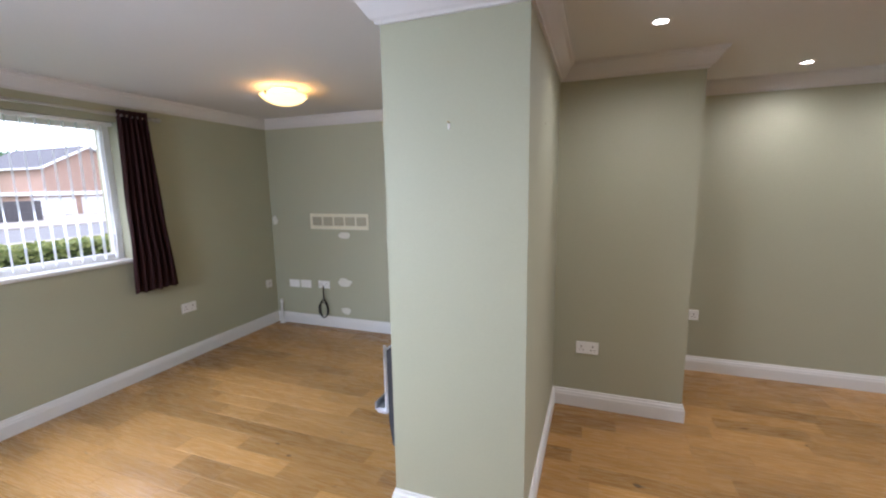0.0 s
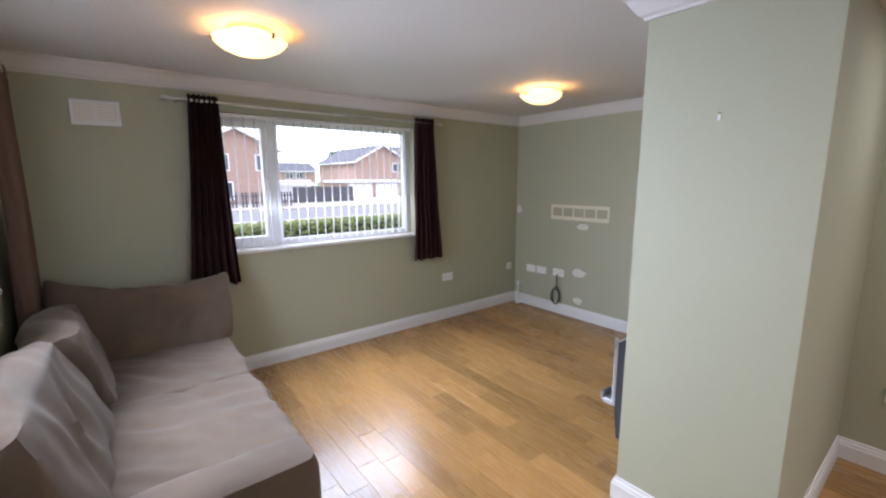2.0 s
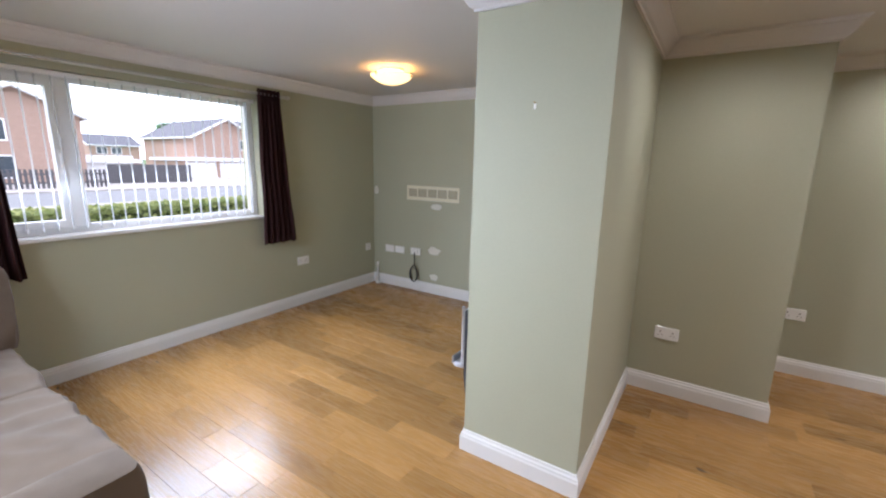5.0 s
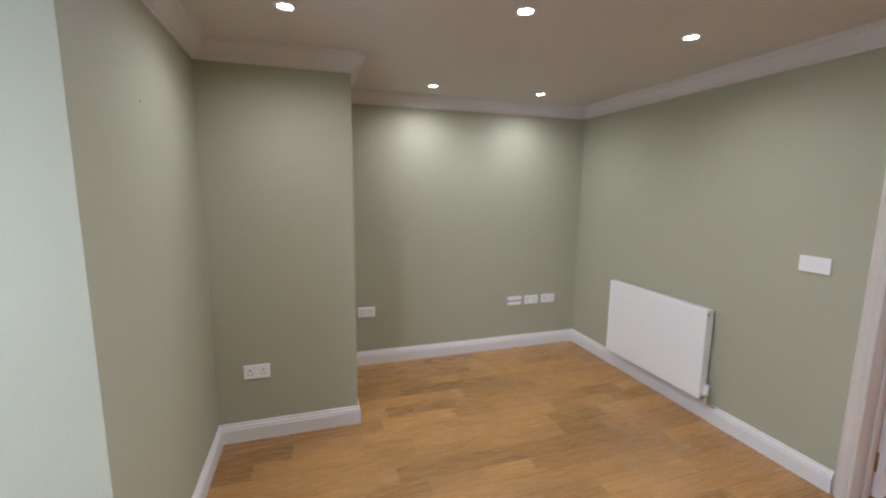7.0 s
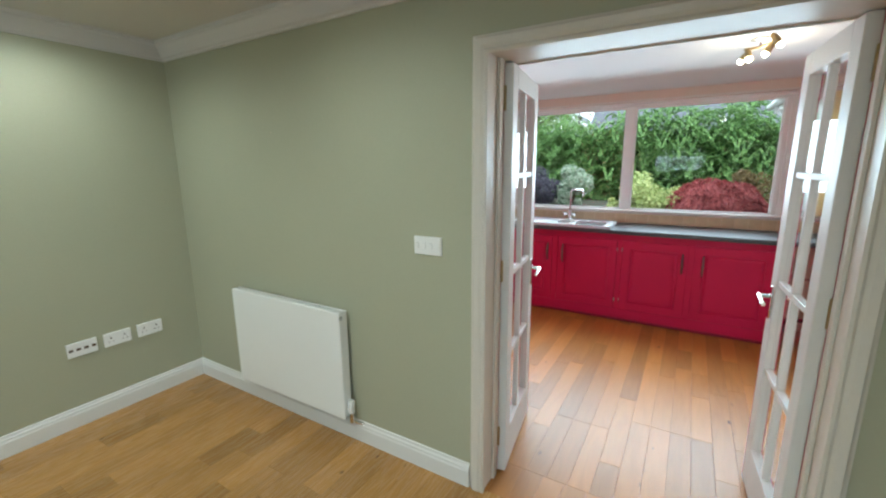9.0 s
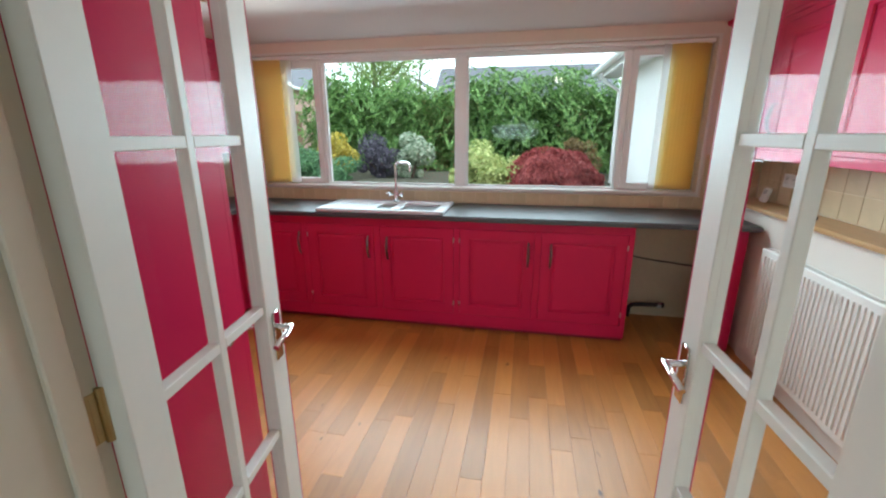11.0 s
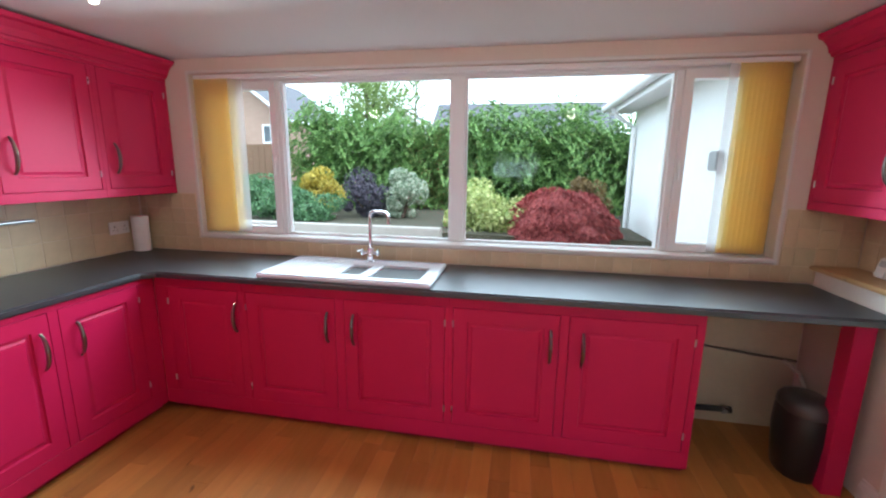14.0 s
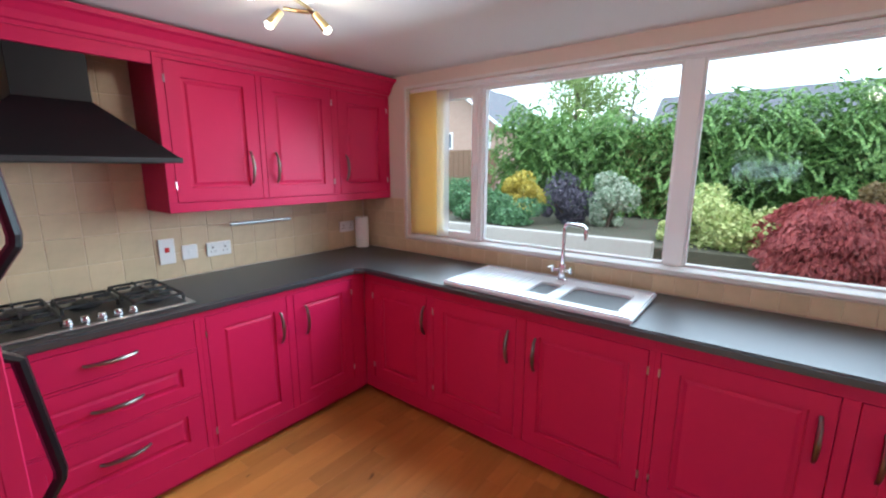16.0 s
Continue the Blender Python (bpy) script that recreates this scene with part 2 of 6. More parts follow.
def extrude_profile(bm, profile, p, q, out, m=None):
    """A moulding: profile (out, up) pairs swept from p to q; out is the level direction away from the wall."""
    p, q, out = Vector(p), Vector(q), Vector(out)
    a = [bm.verts.new(p + out * u + Vector((0, 0, v))) for u, v in profile]
    b = [bm.verts.new(q + out * u + Vector((0, 0, v))) for u, v in profile]
    k = len(a)
    for i in range(k):
        bm.faces.new((a[i], a[(i + 1) % k], b[(i + 1) % k], b[i]))
    bm.faces.new(a[::-1])
    bm.faces.new(b)
    return bm


def finish(bm, name, material, smooth=False):
    bmesh.ops.recalc_face_normals(bm, faces=bm.faces[:])
    me = bpy.data.meshes.new(name)
    bm.to_mesh(me)
    bm.free()
    me.materials.append(material)
    if smooth:
        for poly in me.polygons:
            poly.use_smooth = True
        me.set_sharp_from_angle(angle=radians(40))
    return me


def structure(name, bm, material, label, category="", smooth=False):
    return tagged(new(name, finish(bm, name, material, smooth)), label, category or name.split("_")[0], kind="structure")


def thing(name, at, label, category, group=""):
    ob = new(name)
    ob.empty_display_size = 0.05
    ob.location = at
    return tagged(ob, label, category, group)


def part(name, bm, material, parent, label="", smooth=False, local=False):
    """One mesh under a thing or a part. Its shape is given in the world, or, if local, from the thing's base."""
    root = parent
    while root.parent:
        root = root.parent
    if not local:
        bm.transform(Matrix.Translation(root.location).inverted())
    ob = new(name, finish(bm, name, material, smooth))
    ob.parent = parent
    if label:
        ob["label"] = label
    return ob


def single(name, bm, material, label, category, group="", smooth=False):
    """A thing of one piece, as one mesh."""
    return tagged(new(name, finish(bm, name, material, smooth)), label, category, group)


def piece(name, mesh, parent, at):
    ob = new(name, mesh)
    ob.parent = parent
    ob.location = at
    return ob

# ---- the plan ----
XW, XE, YS, YN, H = -3.10, 3.195, -0.45, 4.02, 2.28      # living and dining room
KX0, KX1, KY0, KY1, KH = 3.43, 6.365, -0.45, 3.95, 2.215   # kitchen
PX0, PX1, PY, NY, NX = -0.475, 0.128, 1.852, 3.130, 0.94   # chimney breast and nib
DY0, DY1, DZ = 0.573, 1.708, 1.932                         # double-door opening
WY0, WY1, WZ0, WZ1 = 0.62, 2.475, 1.0, 2.06               # west window
SX0, SX1, SZ0, SZ1 = -2.40, -0.92, 1.04, 2.06             # south window
EY0, EY1, EZ0, EZ1 = -0.23, 3.43, 1.032, 2.118             # kitchen window


def wall_with_hole(bm, axis, w0, w1, s0, s1, z0, z1, hole):
    """An upright wall from w0 to w1 in thickness, s0 to s1 along, with one opening (along0, along1, z0, z1)."""
    a0, a1, h0, h1 = hole
    us, zs, ws = [s0, a0, a1, s1], [z0, h0, h1, z1], [w0, w1]
    made = {}

    def vert(i, j, k):
        if (i, j, k) not in made:
            p = (ws[k], us[i], zs[j]) if axis == "x" else (us[i], ws[k], zs[j])
            made[i, j, k] = bm.verts.new(p)
        return made[i, j, k]

    def full(i, j):
        return 0 <= i < 3 and 0 <= j < 3 and (i, j) != (1, 1) and us[i + 1] - us[i] > 1e-4 and zs[j + 1] - zs[j] > 1e-4
    for i in range(3):
        for j in range(3):
            if not full(i, j):
                continue
            for k in (0, 1):
                bm.faces.new([vert(*q, k) for q in ((i, j), (i + 1, j), (i + 1, j + 1), (i, j + 1))])
            for di, dj, e in ((-1, 0, ((i, j), (i, j + 1))), (1, 0, ((i + 1, j), (i + 1, j + 1))), (0, -1, ((i, j), (i + 1, j))), (0, 1, ((i, j + 1), (i + 1, j + 1)))):
                if not full(i + di, j + dj):
                    bm.faces.new([vert(*e[0], 0), vert(*e[1], 0), vert(*e[1], 1), vert(*e[0], 1)])
    return bm


TOP = 2.5
structure("wall_west", wall_with_hole(bm_new(), "x", XW - 0.27, XW, YS - 0.27, YN + 0.27, 0, TOP, (WY0, WY1, WZ0, WZ1)), SAGE, "sage green painted wall with a wide window")
structure("wall_south", wall_with_hole(bm_new(), "y", YS - 0.27, YS, XW, XE, 0, TOP, (SX0, SX1, SZ0, SZ1)), SAGE, "sage green painted wall with a window behind blinds")
structure("wall_north", box(bm_new(), (XW, YN, 0), (XE, YN + 0.27, TOP)), SAGE, "sage green painted wall")
structure("wall_partition", wall_with_hole(bm_new(), "x", XE, KX0 - 0.004, YS - 0.27, YN + 0.27, 0, TOP, (DY0 - 0.03, DY1 + 0.03, 0, DZ + 0.03)), SAGE, "sage green painted wall with a double doorway")
kp = wall_with_hole(bm_new(), "x", KX0 - 0.004, KX0, KY0 - 0.44, KY1, 0, TOP, (DY0 - 0.03, DY1 + 0.03, 0, DZ + 0.03))
structure("wall_kitchen_west", kp, CREAM, "blush painted kitchen wall round the doorway")
bm = bm_new()
box(bm, (PX0, PY, 0), (PX1, YN, TOP))
box(bm, (PX1, NY, 0), (NX, YN, TOP))
structure("wall_chimney_breast", bm, SAGE, "sage green painted chimney breast and stepped nib")
structure("wall_kitchen_north", box(bm_new(), (KX0, KY1, 0), (KX1 + 0.3, KY1 + 0.25, TOP)), CREAM, "blush plaster kitchen wall behind tiles")
structure("wall_kitchen_east", wall_with_hole(bm_new(), "x", KX1, KX1 + 0.30, KY0 - 0.44, KY1, 0, TOP, (EY0, EY1, EZ0 - 0.012, EZ1)), CREAM, "blush plaster kitchen wall with a wide window")
structure("wall_kitchen_south", box(bm_new(), (KX0, KY0 - 0.44, 0), (KX1, KY0 - 0.20, TOP)), CREAM, "blush plaster kitchen wall above a low ledge")
structure("wall_kitchen_low", box(bm_new(), (KX0, KY0 - 0.20, 0), (KX1, KY0, 0.985)), LOWWALL, "white painted half-height wall under a wooden ledge")
structure("ceiling_living", box(bm_new(), (XW, YS, H), (XE, YN, H + 0.1)), CEIL, "white painted plaster ceiling", "ceiling")
structure("ceiling_kitchen", box(bm_new(), (KX0, KY0 - 0.20, KH), (KX1, KY1, KH + 0.1)), CEIL, "white painted kitchen ceiling", "ceiling")
structure("roof_cover", box(bm_new(), (XW - 0.27, YS - 0.6, TOP), (KX1 + 0.3, YN + 0.27, TOP + 0.1)), CEIL, "plain roof slab closing the house", "roof")

# skirting boards
SK = [(0, 0), (0.018, 0), (0.018, 0.080), (0.014, 0.090), (0.014, 0.098), (0.008, 0.106), (0.006, 0.118), (0, 0.120)]


def ring(name, profile, pts, z, material, label, category):
    """A moulding round the inside of a room, mitred at each corner; pts run with the room on the left."""
    bm = bm_new()
    n = len(pts)
    secs = []
    for i, p in enumerate(pts):
        p = Vector((*p, 0))
        d0 = (p - Vector((*pts[i - 1], 0))).normalized() if i > 0 else None
        d1 = (Vector((*pts[i + 1], 0)) - p).normalized() if i < n - 1 else None
        n0 = Vector((-d0.y, d0.x, 0)) if d0 else None
        n1 = Vector((-d1.y, d1.x, 0)) if d1 else None
        out = n0 + n1 if n0 and n1 else (n0 or n1)
        if n0 and n1:
            out = out / (1 + n0.dot(n1))
        secs.append([bm.verts.new(p + out * u + Vector((0, 0, z + v))) for u, v in profile])
    k = len(profile)
    for a, b in zip(secs, secs[1:]):
        for i in range(k):
            bm.faces.new((a[i], a[(i + 1) % k], b[(i + 1) % k], b[i]))
    bm.faces.new(secs[0][::-1])
    bm.faces.new(secs[-1])
    return structure(name, bm, material, label, category)


ROOM = [(XE, DY1 + 0.07), (XE, YN), (NX, YN), (NX, NY), (PX1, NY), (PX1, PY), (PX0, PY), (PX0, YN), (XW, YN), (XW, YS), (XE, YS), (XE, DY0 - 0.07)]
ring("baseboard", SK, ROOM, 0, WHITE, "white gloss moulded skirting board", "baseboard")
CO = [(0, 0), (0, -0.096), (0.014, -0.096), (0.016, -0.086), (0.030, -0.078), (0.050, -0.052), (0.068, -0.024), (0.082, -0.016), (0.084, -0.006), (0.092, -0.006), (0.092, 0)]
ring("trim_cornice", CO, [(XE, 1.0), (XE, YN), (NX, YN), (NX, NY), (PX1, NY), (PX1, PY), (PX0, PY), (PX0, YN), (XW, YN), (XW, YS), (XE, YS), (XE, 0.99)], H, CEIL, "white plaster cornice with a coved profile", "cornice")

# ---- windows ----


def window(name, label, F, u0, u1, z0, z1, mullions, casements, sill=None, depth=0.06):
    """A plastic window. F(u, n, z) gives the place: u along the wall, n towards the room. mullions: (u0, u1); casements: (u0, u1) that carry a second frame."""
    w = structure(name, quad_frame(bm_new(), F, u0, u1, z0, z1, 0.045, -depth, 0.0), UPVC, label, "window")
    edges = [u0 + 0.045] + [e for m in mullions for e in m] + [u1 - 0.045]
    for a, b in mullions:
        part("mullion", fbox(bm_new(), F, a, b, -depth, 0.004, z0 + 0.045, z1 - 0.045, 0.004), UPVC, w, local=True)
    for a, b in zip(edges[::2], edges[1::2]):
        ca = any(abs(a - c[0]) < 0.12 and abs(b - c[1]) < 0.12 for c in casements)
        fr = 0.05 if ca else 0.012
        sash = part("window_frame", quad_frame(bm_new(), F, a, b, z0 + 0.045, z1 - 0.045, fr, -depth + 0.008, 0.012 if ca else -0.012), UPVC, w, local=True)
        pane = part("pane", fbox(bm_new(), F, a + fr, b - fr, -0.036, -0.030, z0 + 0.045 + fr, z1 - 0.045 - fr), GLASS, w, local=True)
        pane.visible_shadow = False
        if ca:
            hu = a + 0.025 if abs(a - u0) > 0.2 else b - 0.025
            zm = (z0 + z1) / 2
            hb = fbox(bm_new(), F, hu - 0.012, hu + 0.012, 0.012, 0.024, zm - 0.03, zm + 0.03, 0.003)
            fbox(hb, F, hu - 0.008, hu + 0.008, 0.024, 0.042, zm - 0.10, zm + 0.015, 0.004)
            part("handle", hb, UPVC, sash, local=True)
    return w


def fbox(bm, F, u0, u1, n0, n1, z0, z1, bevel=0.0):
    return box(bm, F(u0, n0, z0), F(u1, n1, z1), bevel)


def quad_frame(bm, F, u0, u1, z0, z1, w, n0, n1, bevel=0.003):
    """A mitred four-sided frame of width w, from n0 to n1 in depth."""
    e = min(bevel, 0.3 * w)
    rings = []
    for k, n in ((0, n0), (0, n1 - e), (e, n1), (w - e, n1), (w, n1 - e), (w, n0)):
        rings.append([bm.verts.new(F(*p)) for p in ((u0 + k, n, z0 + k), (u1 - k, n, z0 + k), (u1 - k, n, z1 - k), (u0 + k, n, z1 - k))])
    for r0, r1 in zip(rings, rings[1:] + rings[:1]):
        for i in range(4):
            bm.faces.new((r0[i], r0[(i + 1) % 4], r1[(i + 1) % 4], r1[i]))
    return bm


FEW = lambda u, n, z: (6.455 - n, u, z)
window("window_3", "wide white plastic kitchen window in four lights", FEW, EY0, EY1, 0.993, EZ1 + 0.002, [(0.308, 0.348), (1.550, 1.640), (2.812, 2.845)], [(EY0 + 0.045, 0.308), (2.845, EY1 - 0.045)])
structure("window_sill_kitchen", box(bm_new(), (KX1 - 0.018, EY0 - 0.01, EZ0 - 0.022), (6.458, EY1 + 0.01, EZ0 + 0.004), 0.004), WHITE, "white painted kitchen window sill", "sill")
bm = bm_new()
box(bm, (KX1 - 0.012, EY0 - 0.018, EZ0 - 0.03), (KX1, EY0, EZ1 + 0.018), 0.002)
box(bm, (KX1 - 0.012, EY1, EZ0 - 0.03), (KX1, EY1 + 0.018, EZ1 + 0.018), 0.002)
box(bm, (KX1 - 0.012, EY0, EZ1), (KX1, EY1, EZ1 + 0.018), 0.002)
structure("trim_window", bm, WHITE, "cream painted bead round the kitchen window", "trim")
FWW = lambda u, n, z: (XW - 0.095 + n, u, z)
window("window_1", "white plastic living room window with a fixed light", FWW, WY0, WY1, WZ0, WZ1, [(1.09, 1.165)], [(WY0 + 0.045, 1.09)])
structure("window_sill_west", box(bm_new(), (XW - 0.17, WY0 - 0.03, WZ0 - 0.022), (XW + 0.035, WY1 + 0.03, WZ0 + 0.004), 0.006), WHITE, "white painted living room window sill", "sill")
FSW = lambda u, n, z: (u, YS - 0.13 + n, z)
window("window_2", "white plastic window behind closed vertical blinds", FSW, SX0, SX1, SZ0, SZ1, [], [])
structure("window_sill_south", box(bm_new(), (SX0 - 0.03, YS - 0.13, SZ0 - 0.022), (SX1 + 0.03, YS + 0.04, SZ0 + 0.004), 0.006), WHITE, "white painted sill under the south window", "sill")

BLINDW = cloth_mat("white_blind_cloth", (0.86, 0.88, 0.92), 0.55, 0.03)
BLINDY = cloth_mat("yellow_blind_cloth", (0.90, 0.74, 0.36), 0.72, 0.10)
VOILE = voile(cloth_mat("white_voile_blind", (0.86, 0.88, 0.92), 0.6, 0.03), 0.45)
CORD = mat("pale_cord", (0.6, 0.58, 0.52), 0.7)


def slat_blind(F, u0, u1, z0, z1, spots, width, turn, cloth, label, pale=()):
    """Vertical blind: a headrail and hanging cloth slats with weights at the foot, each turned by the angle."""
    b = thing("vertical_blind", F((u0 + u1) / 2, 0, z0), label, "blind")
    part("headrail", fbox(bm_new(), F, u0, u1, -0.02, 0.02, z1 - 0.028, z1, 0.004), UPVC, b)
    c, s = math.cos(radians(turn)), math.sin(radians(turn))
    for u in list(spots) + list(pale):
        bm = bm_new()
        rows = []
        for k in range(5):
            w = (k / 4 - 0.5) * width
            bow = 0.006 * (1 - (k / 2 - 1) ** 2)
            du, dn = w * c - bow * s, w * s + bow * c
            rows.append([bm.verts.new(F(u + du, dn, z)) for z in (z0, z0 + 0.03, z1 - 0.05, z1 - 0.028)])
        for a, d in zip(rows, rows[1:]):
            for i in range(3):
                bm.faces.new((a[i], d[i], d[i + 1], a[i + 1]))
        sl = part("slat", bm, VOILE if u in pale else cloth, b, smooth=True)
        wt = bm_new()
        box(wt, (-0.4 * width, -0.002, 0), (0.4 * width, 0.002, 0.022))
        e = Vector(F(1, 0, 0)) - Vector(F(0, 0, 0))
        ang = math.atan2(e.y, e.x)
        nn = Vector(F(0, 1, 0)) - Vector(F(0, 0, 0))
        flip = 1 if (e.x * nn.y - e.y * nn.x) > 0 else -1
        wt.transform(Matrix.Translation(F(u, 0, z0 + 0.003)) @ Matrix.Rotation(ang + flip * radians(turn), 4, "Z"))
        part("weight", wt, UPVC, sl)
    cord = tube(bm_new(), [F(u1 - 0.03, 0.012, z1 - 0.03), F(u1 - 0.03, 0.016, (z0 + z1) / 2), F(u1 - 0.03, 0.012, z0 + 0.1)], 0.0022, 6)
    part("cord", cord, CORD, b)
    return b


slat_blind(lambda u, n, z: (XW - 0.045 + n, u, z), WY0 + 0.01, WY1 - 0.01, WZ0 + 0.03, WZ1 - 0.004, [WY0 + 0.06 + 0.0775 * i for i in range(23)], 0.089, 108, VOILE, "open white vertical blind with narrow cloth slats")
slat_blind(lambda u, n, z: (u, YS - 0.062 + n, z), SX0 + 0.01, SX1 - 0.01, SZ0 + 0.03, SZ1 - 0.004, [SX0 + 0.06 + 0.0775 * i for i in range(18)], 0.089, 24, BLINDW, "closed white vertical blind with cloth slats")
slat_blind(lambda u, n, z: (6.405 - n, u, z), EY0 + 0.01, EY1 - 0.01, EZ0 + 0.02, EZ1 - 0.003, [3.375 - 0.026 * i for i in range(9)] + [-0.180 + 0.026 * i for i in range(9)], 0.089, 38, BLINDY, "mustard yellow vertical blind drawn back to both sides", pale=(3.118, 0.078))

# ---- doorway and glazed doors ----
bm = bm_new()
for y0, y1 in ((DY0 - 0.03, DY0), (DY1, DY1 + 0.03)):
    box(bm, (XE - 0.004, y0, 0), (KX0 + 0.002, y1, DZ + 0.03), 0.002)
box(bm, (XE - 0.004, DY0, DZ), (KX0 + 0.002, DY1, DZ + 0.03), 0.002)
for y0, y1 in ((DY0, DY0 + 0.012), (DY1 - 0.012, DY1)):
    box(bm, (3.285, y0, 0), (3.325, y1, DZ), 0.002)
structure("door_frame", bm, DOORCREAM, "cream gloss painted door lining", "door frame")
ARCH = [(0.0, 0.0), (0.016, 0.0), (0.020, 0.010), (0.014, 0.018), (0.020, 0.030), (0.022, 0.052), (0.014, 0.060), (0.010, 0.068), (0, 0.070)]


def architrave(x, side, material, name, label):
    bm = bm_new()
    for u0, sgn in ((DY0, -1), (DY1, 1)):
        a = [bm.verts.new((x + side * n, u0 + sgn * (w - 0.005), 0)) for n, w in ARCH]
        b = [bm.verts.new((x + side * n, u0 + sgn * (w - 0.005), DZ + w - 0.005)) for n, w in ARCH]
        for i in range(len(a)):
            j = (i + 1) % len(a)
            bm.faces.new((a[i], a[j], b[j], b[i]))
    a = [bm.verts.new((x + side * n, DY0 - w + 0.005, DZ + w - 0.005)) for n, w in ARCH]
    b = [bm.verts.new((x + side * n, DY1 + w - 0.005, DZ + w - 0.005)) for n, w in ARCH]
    for i in range(len(a)):
        j = (i + 1) % len(a)
        bm.faces.new((a[i], a[j], b[j], b[i]))
    return structure(name, bm, material, label, "architrave")


architrave(XE, -1, DOORCREAM, "trim_architrave", "cream gloss moulded architrave round the doorway")
architrave(KX0, 1, DOORCREAM, "trim_architrave_kitchen", "cream painted architrave on the kitchen side")


def glazed_door(name, hinge_y, side, turn, label):
    """A ten-light glazed door leaf hung within the lining; side +1: leaf reaches to +y when shut."""
    L, T, HT = 0.562, 0.04, DZ - 0.012
    d = thing(name, (3.360, hinge_y, 0.006), label, "door", "glazed double doors")
    d["kind"] = "structure"
    rot = Matrix.Rotation(radians(turn), 4, "Z")

    def B(bm, u0, u1, n0, n1, z0, z1, bev=0.002):
        return box(bm, (u0, n0, z0), (u1, n1, z1), bev)
    st, tr, br = 0.085, 0.085, 0.20
    bm = bm_new()
    B(bm, 0, st, 0, T, 0, HT)
    B(bm, L - st, L, 0, T, 0, HT)
    B(bm, st, L - st, 0, T, HT - tr, HT)
    B(bm, st, L - st, 0, T, 0, br)
    bm.transform(rot)
    leaf = part("leaf", bm, WHITE, d, "white painted timber stiles and rails", local=True)
    k0, k1 = (T, T + 0.003) if side < 0 else (-0.003, 0.0)
    red = bm_new()
    B(red, 0, st, k0, k1, 0, HT, 0)
    B(red, L - st, L, k0, k1, 0, HT, 0)
    B(red, st, L - st, k0, k1, HT - tr, HT, 0)
    B(red, st, L - st, k0, k1, 0, br, 0)
    B(red, L, L + 0.003, min(k0, 0), max(k1, T), 0, HT, 0)
    red.transform(rot)
    part("kitchen_face", red, RED, d, "raspberry painted kitchen face and leading edge", local=True)
    gz0, gz1 = br, HT - tr
    rows = [gz0, 0.60, 1.0, 1.455, gz1]
    bars = bm_new()
    um = L / 2
    B(bars, um - 0.012, um + 0.012, 0.006, T - 0.006, gz0, gz1)
    for z in rows[1:-1]:
        B(bars, st, um - 0.012, 0.006, T - 0.006, z - 0.012, z + 0.012)
        B(bars, um + 0.012, L - st, 0.006, T - 0.006, z - 0.012, z + 0.012)
    bars.transform(rot)
    part("glazing_bar", bars, WHITE, d, local=True)
    for z0, z1 in zip(rows, rows[1:]):
        for u0, u1 in ((st, um - 0.012), (um + 0.012, L - st)):
            g = B(bm_new(), u0, u1, T / 2 - 0.002, T / 2 + 0.002, z0 + 0.012 * (z0 > gz0), z1 - 0.012 * (z1 < gz1), 0)
            g.transform(rot)
            part("pane", g, GLASS, d, local=True).visible_shadow = False
    for n, sg in ((0, -1), (T, 1)):
        h = bm_new()
        B(h, L - 0.062, L - 0.022, n, n + sg * 0.007, 0.83, 0.98, 0.003)
        cyl(h, (L - 0.042, n, 0.93), (L - 0.042, n + sg * 0.045, 0.93), 0.009)
        tube(h, [(L - 0.036, n + sg * 0.045, 0.93), (L - 0.08, n + sg * 0.052, 0.933), (L - 0.12, n + sg * 0.05, 0.926), (L - 0.145, n + sg * 0.047, 0.918)], 0.009)
        h.transform(rot)
        part("handle", h, CHROME, d, "polished chrome lever handle", smooth=True, local=True)
    return d


def hinge_plates(door, face, sgn):
    """Butt hinges: a plate let into the lining, the knuckle in the gap and a plate on the leaf's edge."""
    for z in (0.19, 1.03, 1.78):
        bm = bm_new()
        box(bm, (-0.062, face, z - 0.045), (-0.024, face + sgn * 0.002, z + 0.045))
        box(bm, (-0.024, face, z - 0.045), (-0.008, face + sgn * 0.003, z + 0.045))
        cyl(bm, (-0.006, face + sgn * 0.004, z - 0.05), (-0.006, face + sgn * 0.004, z + 0.05), 0.0075)
        part("hinge", bm, BRASS, door, "dull brass butt hinge", local=True)


dl = glazed_door("door_1", DY1 - 0.040, -1, 8.0, "open white glazed door leaf with small panes")
hinge_plates(dl, 0.040, -1)
dr = glazed_door("door_2", DY0 + 0.004, 1, 3.4, "open white glazed door leaf with chrome lever")
hinge_plates(dr, -0.004, 1)

# ---- kitchen units ----


def bow_handle(bm, F, u, z0, z1, upright=True):
    """A bowed strap handle, flat and tapered towards its feet."""
    n = 12
    pts, rad = [], []
    for i in range(n + 1):
        t = i / n
        k = math.sin(math.pi * t)
        off = 0.004 + 0.030 * k ** 0.6
        pts.append(F(u, off, z0 + (z1 - z0) * t) if upright else F(z0 + (z1 - z0) * t, off, u))
        rad.append(0.0065 + 0.0035 * k)
    return tube(bm, pts, rad, 8)


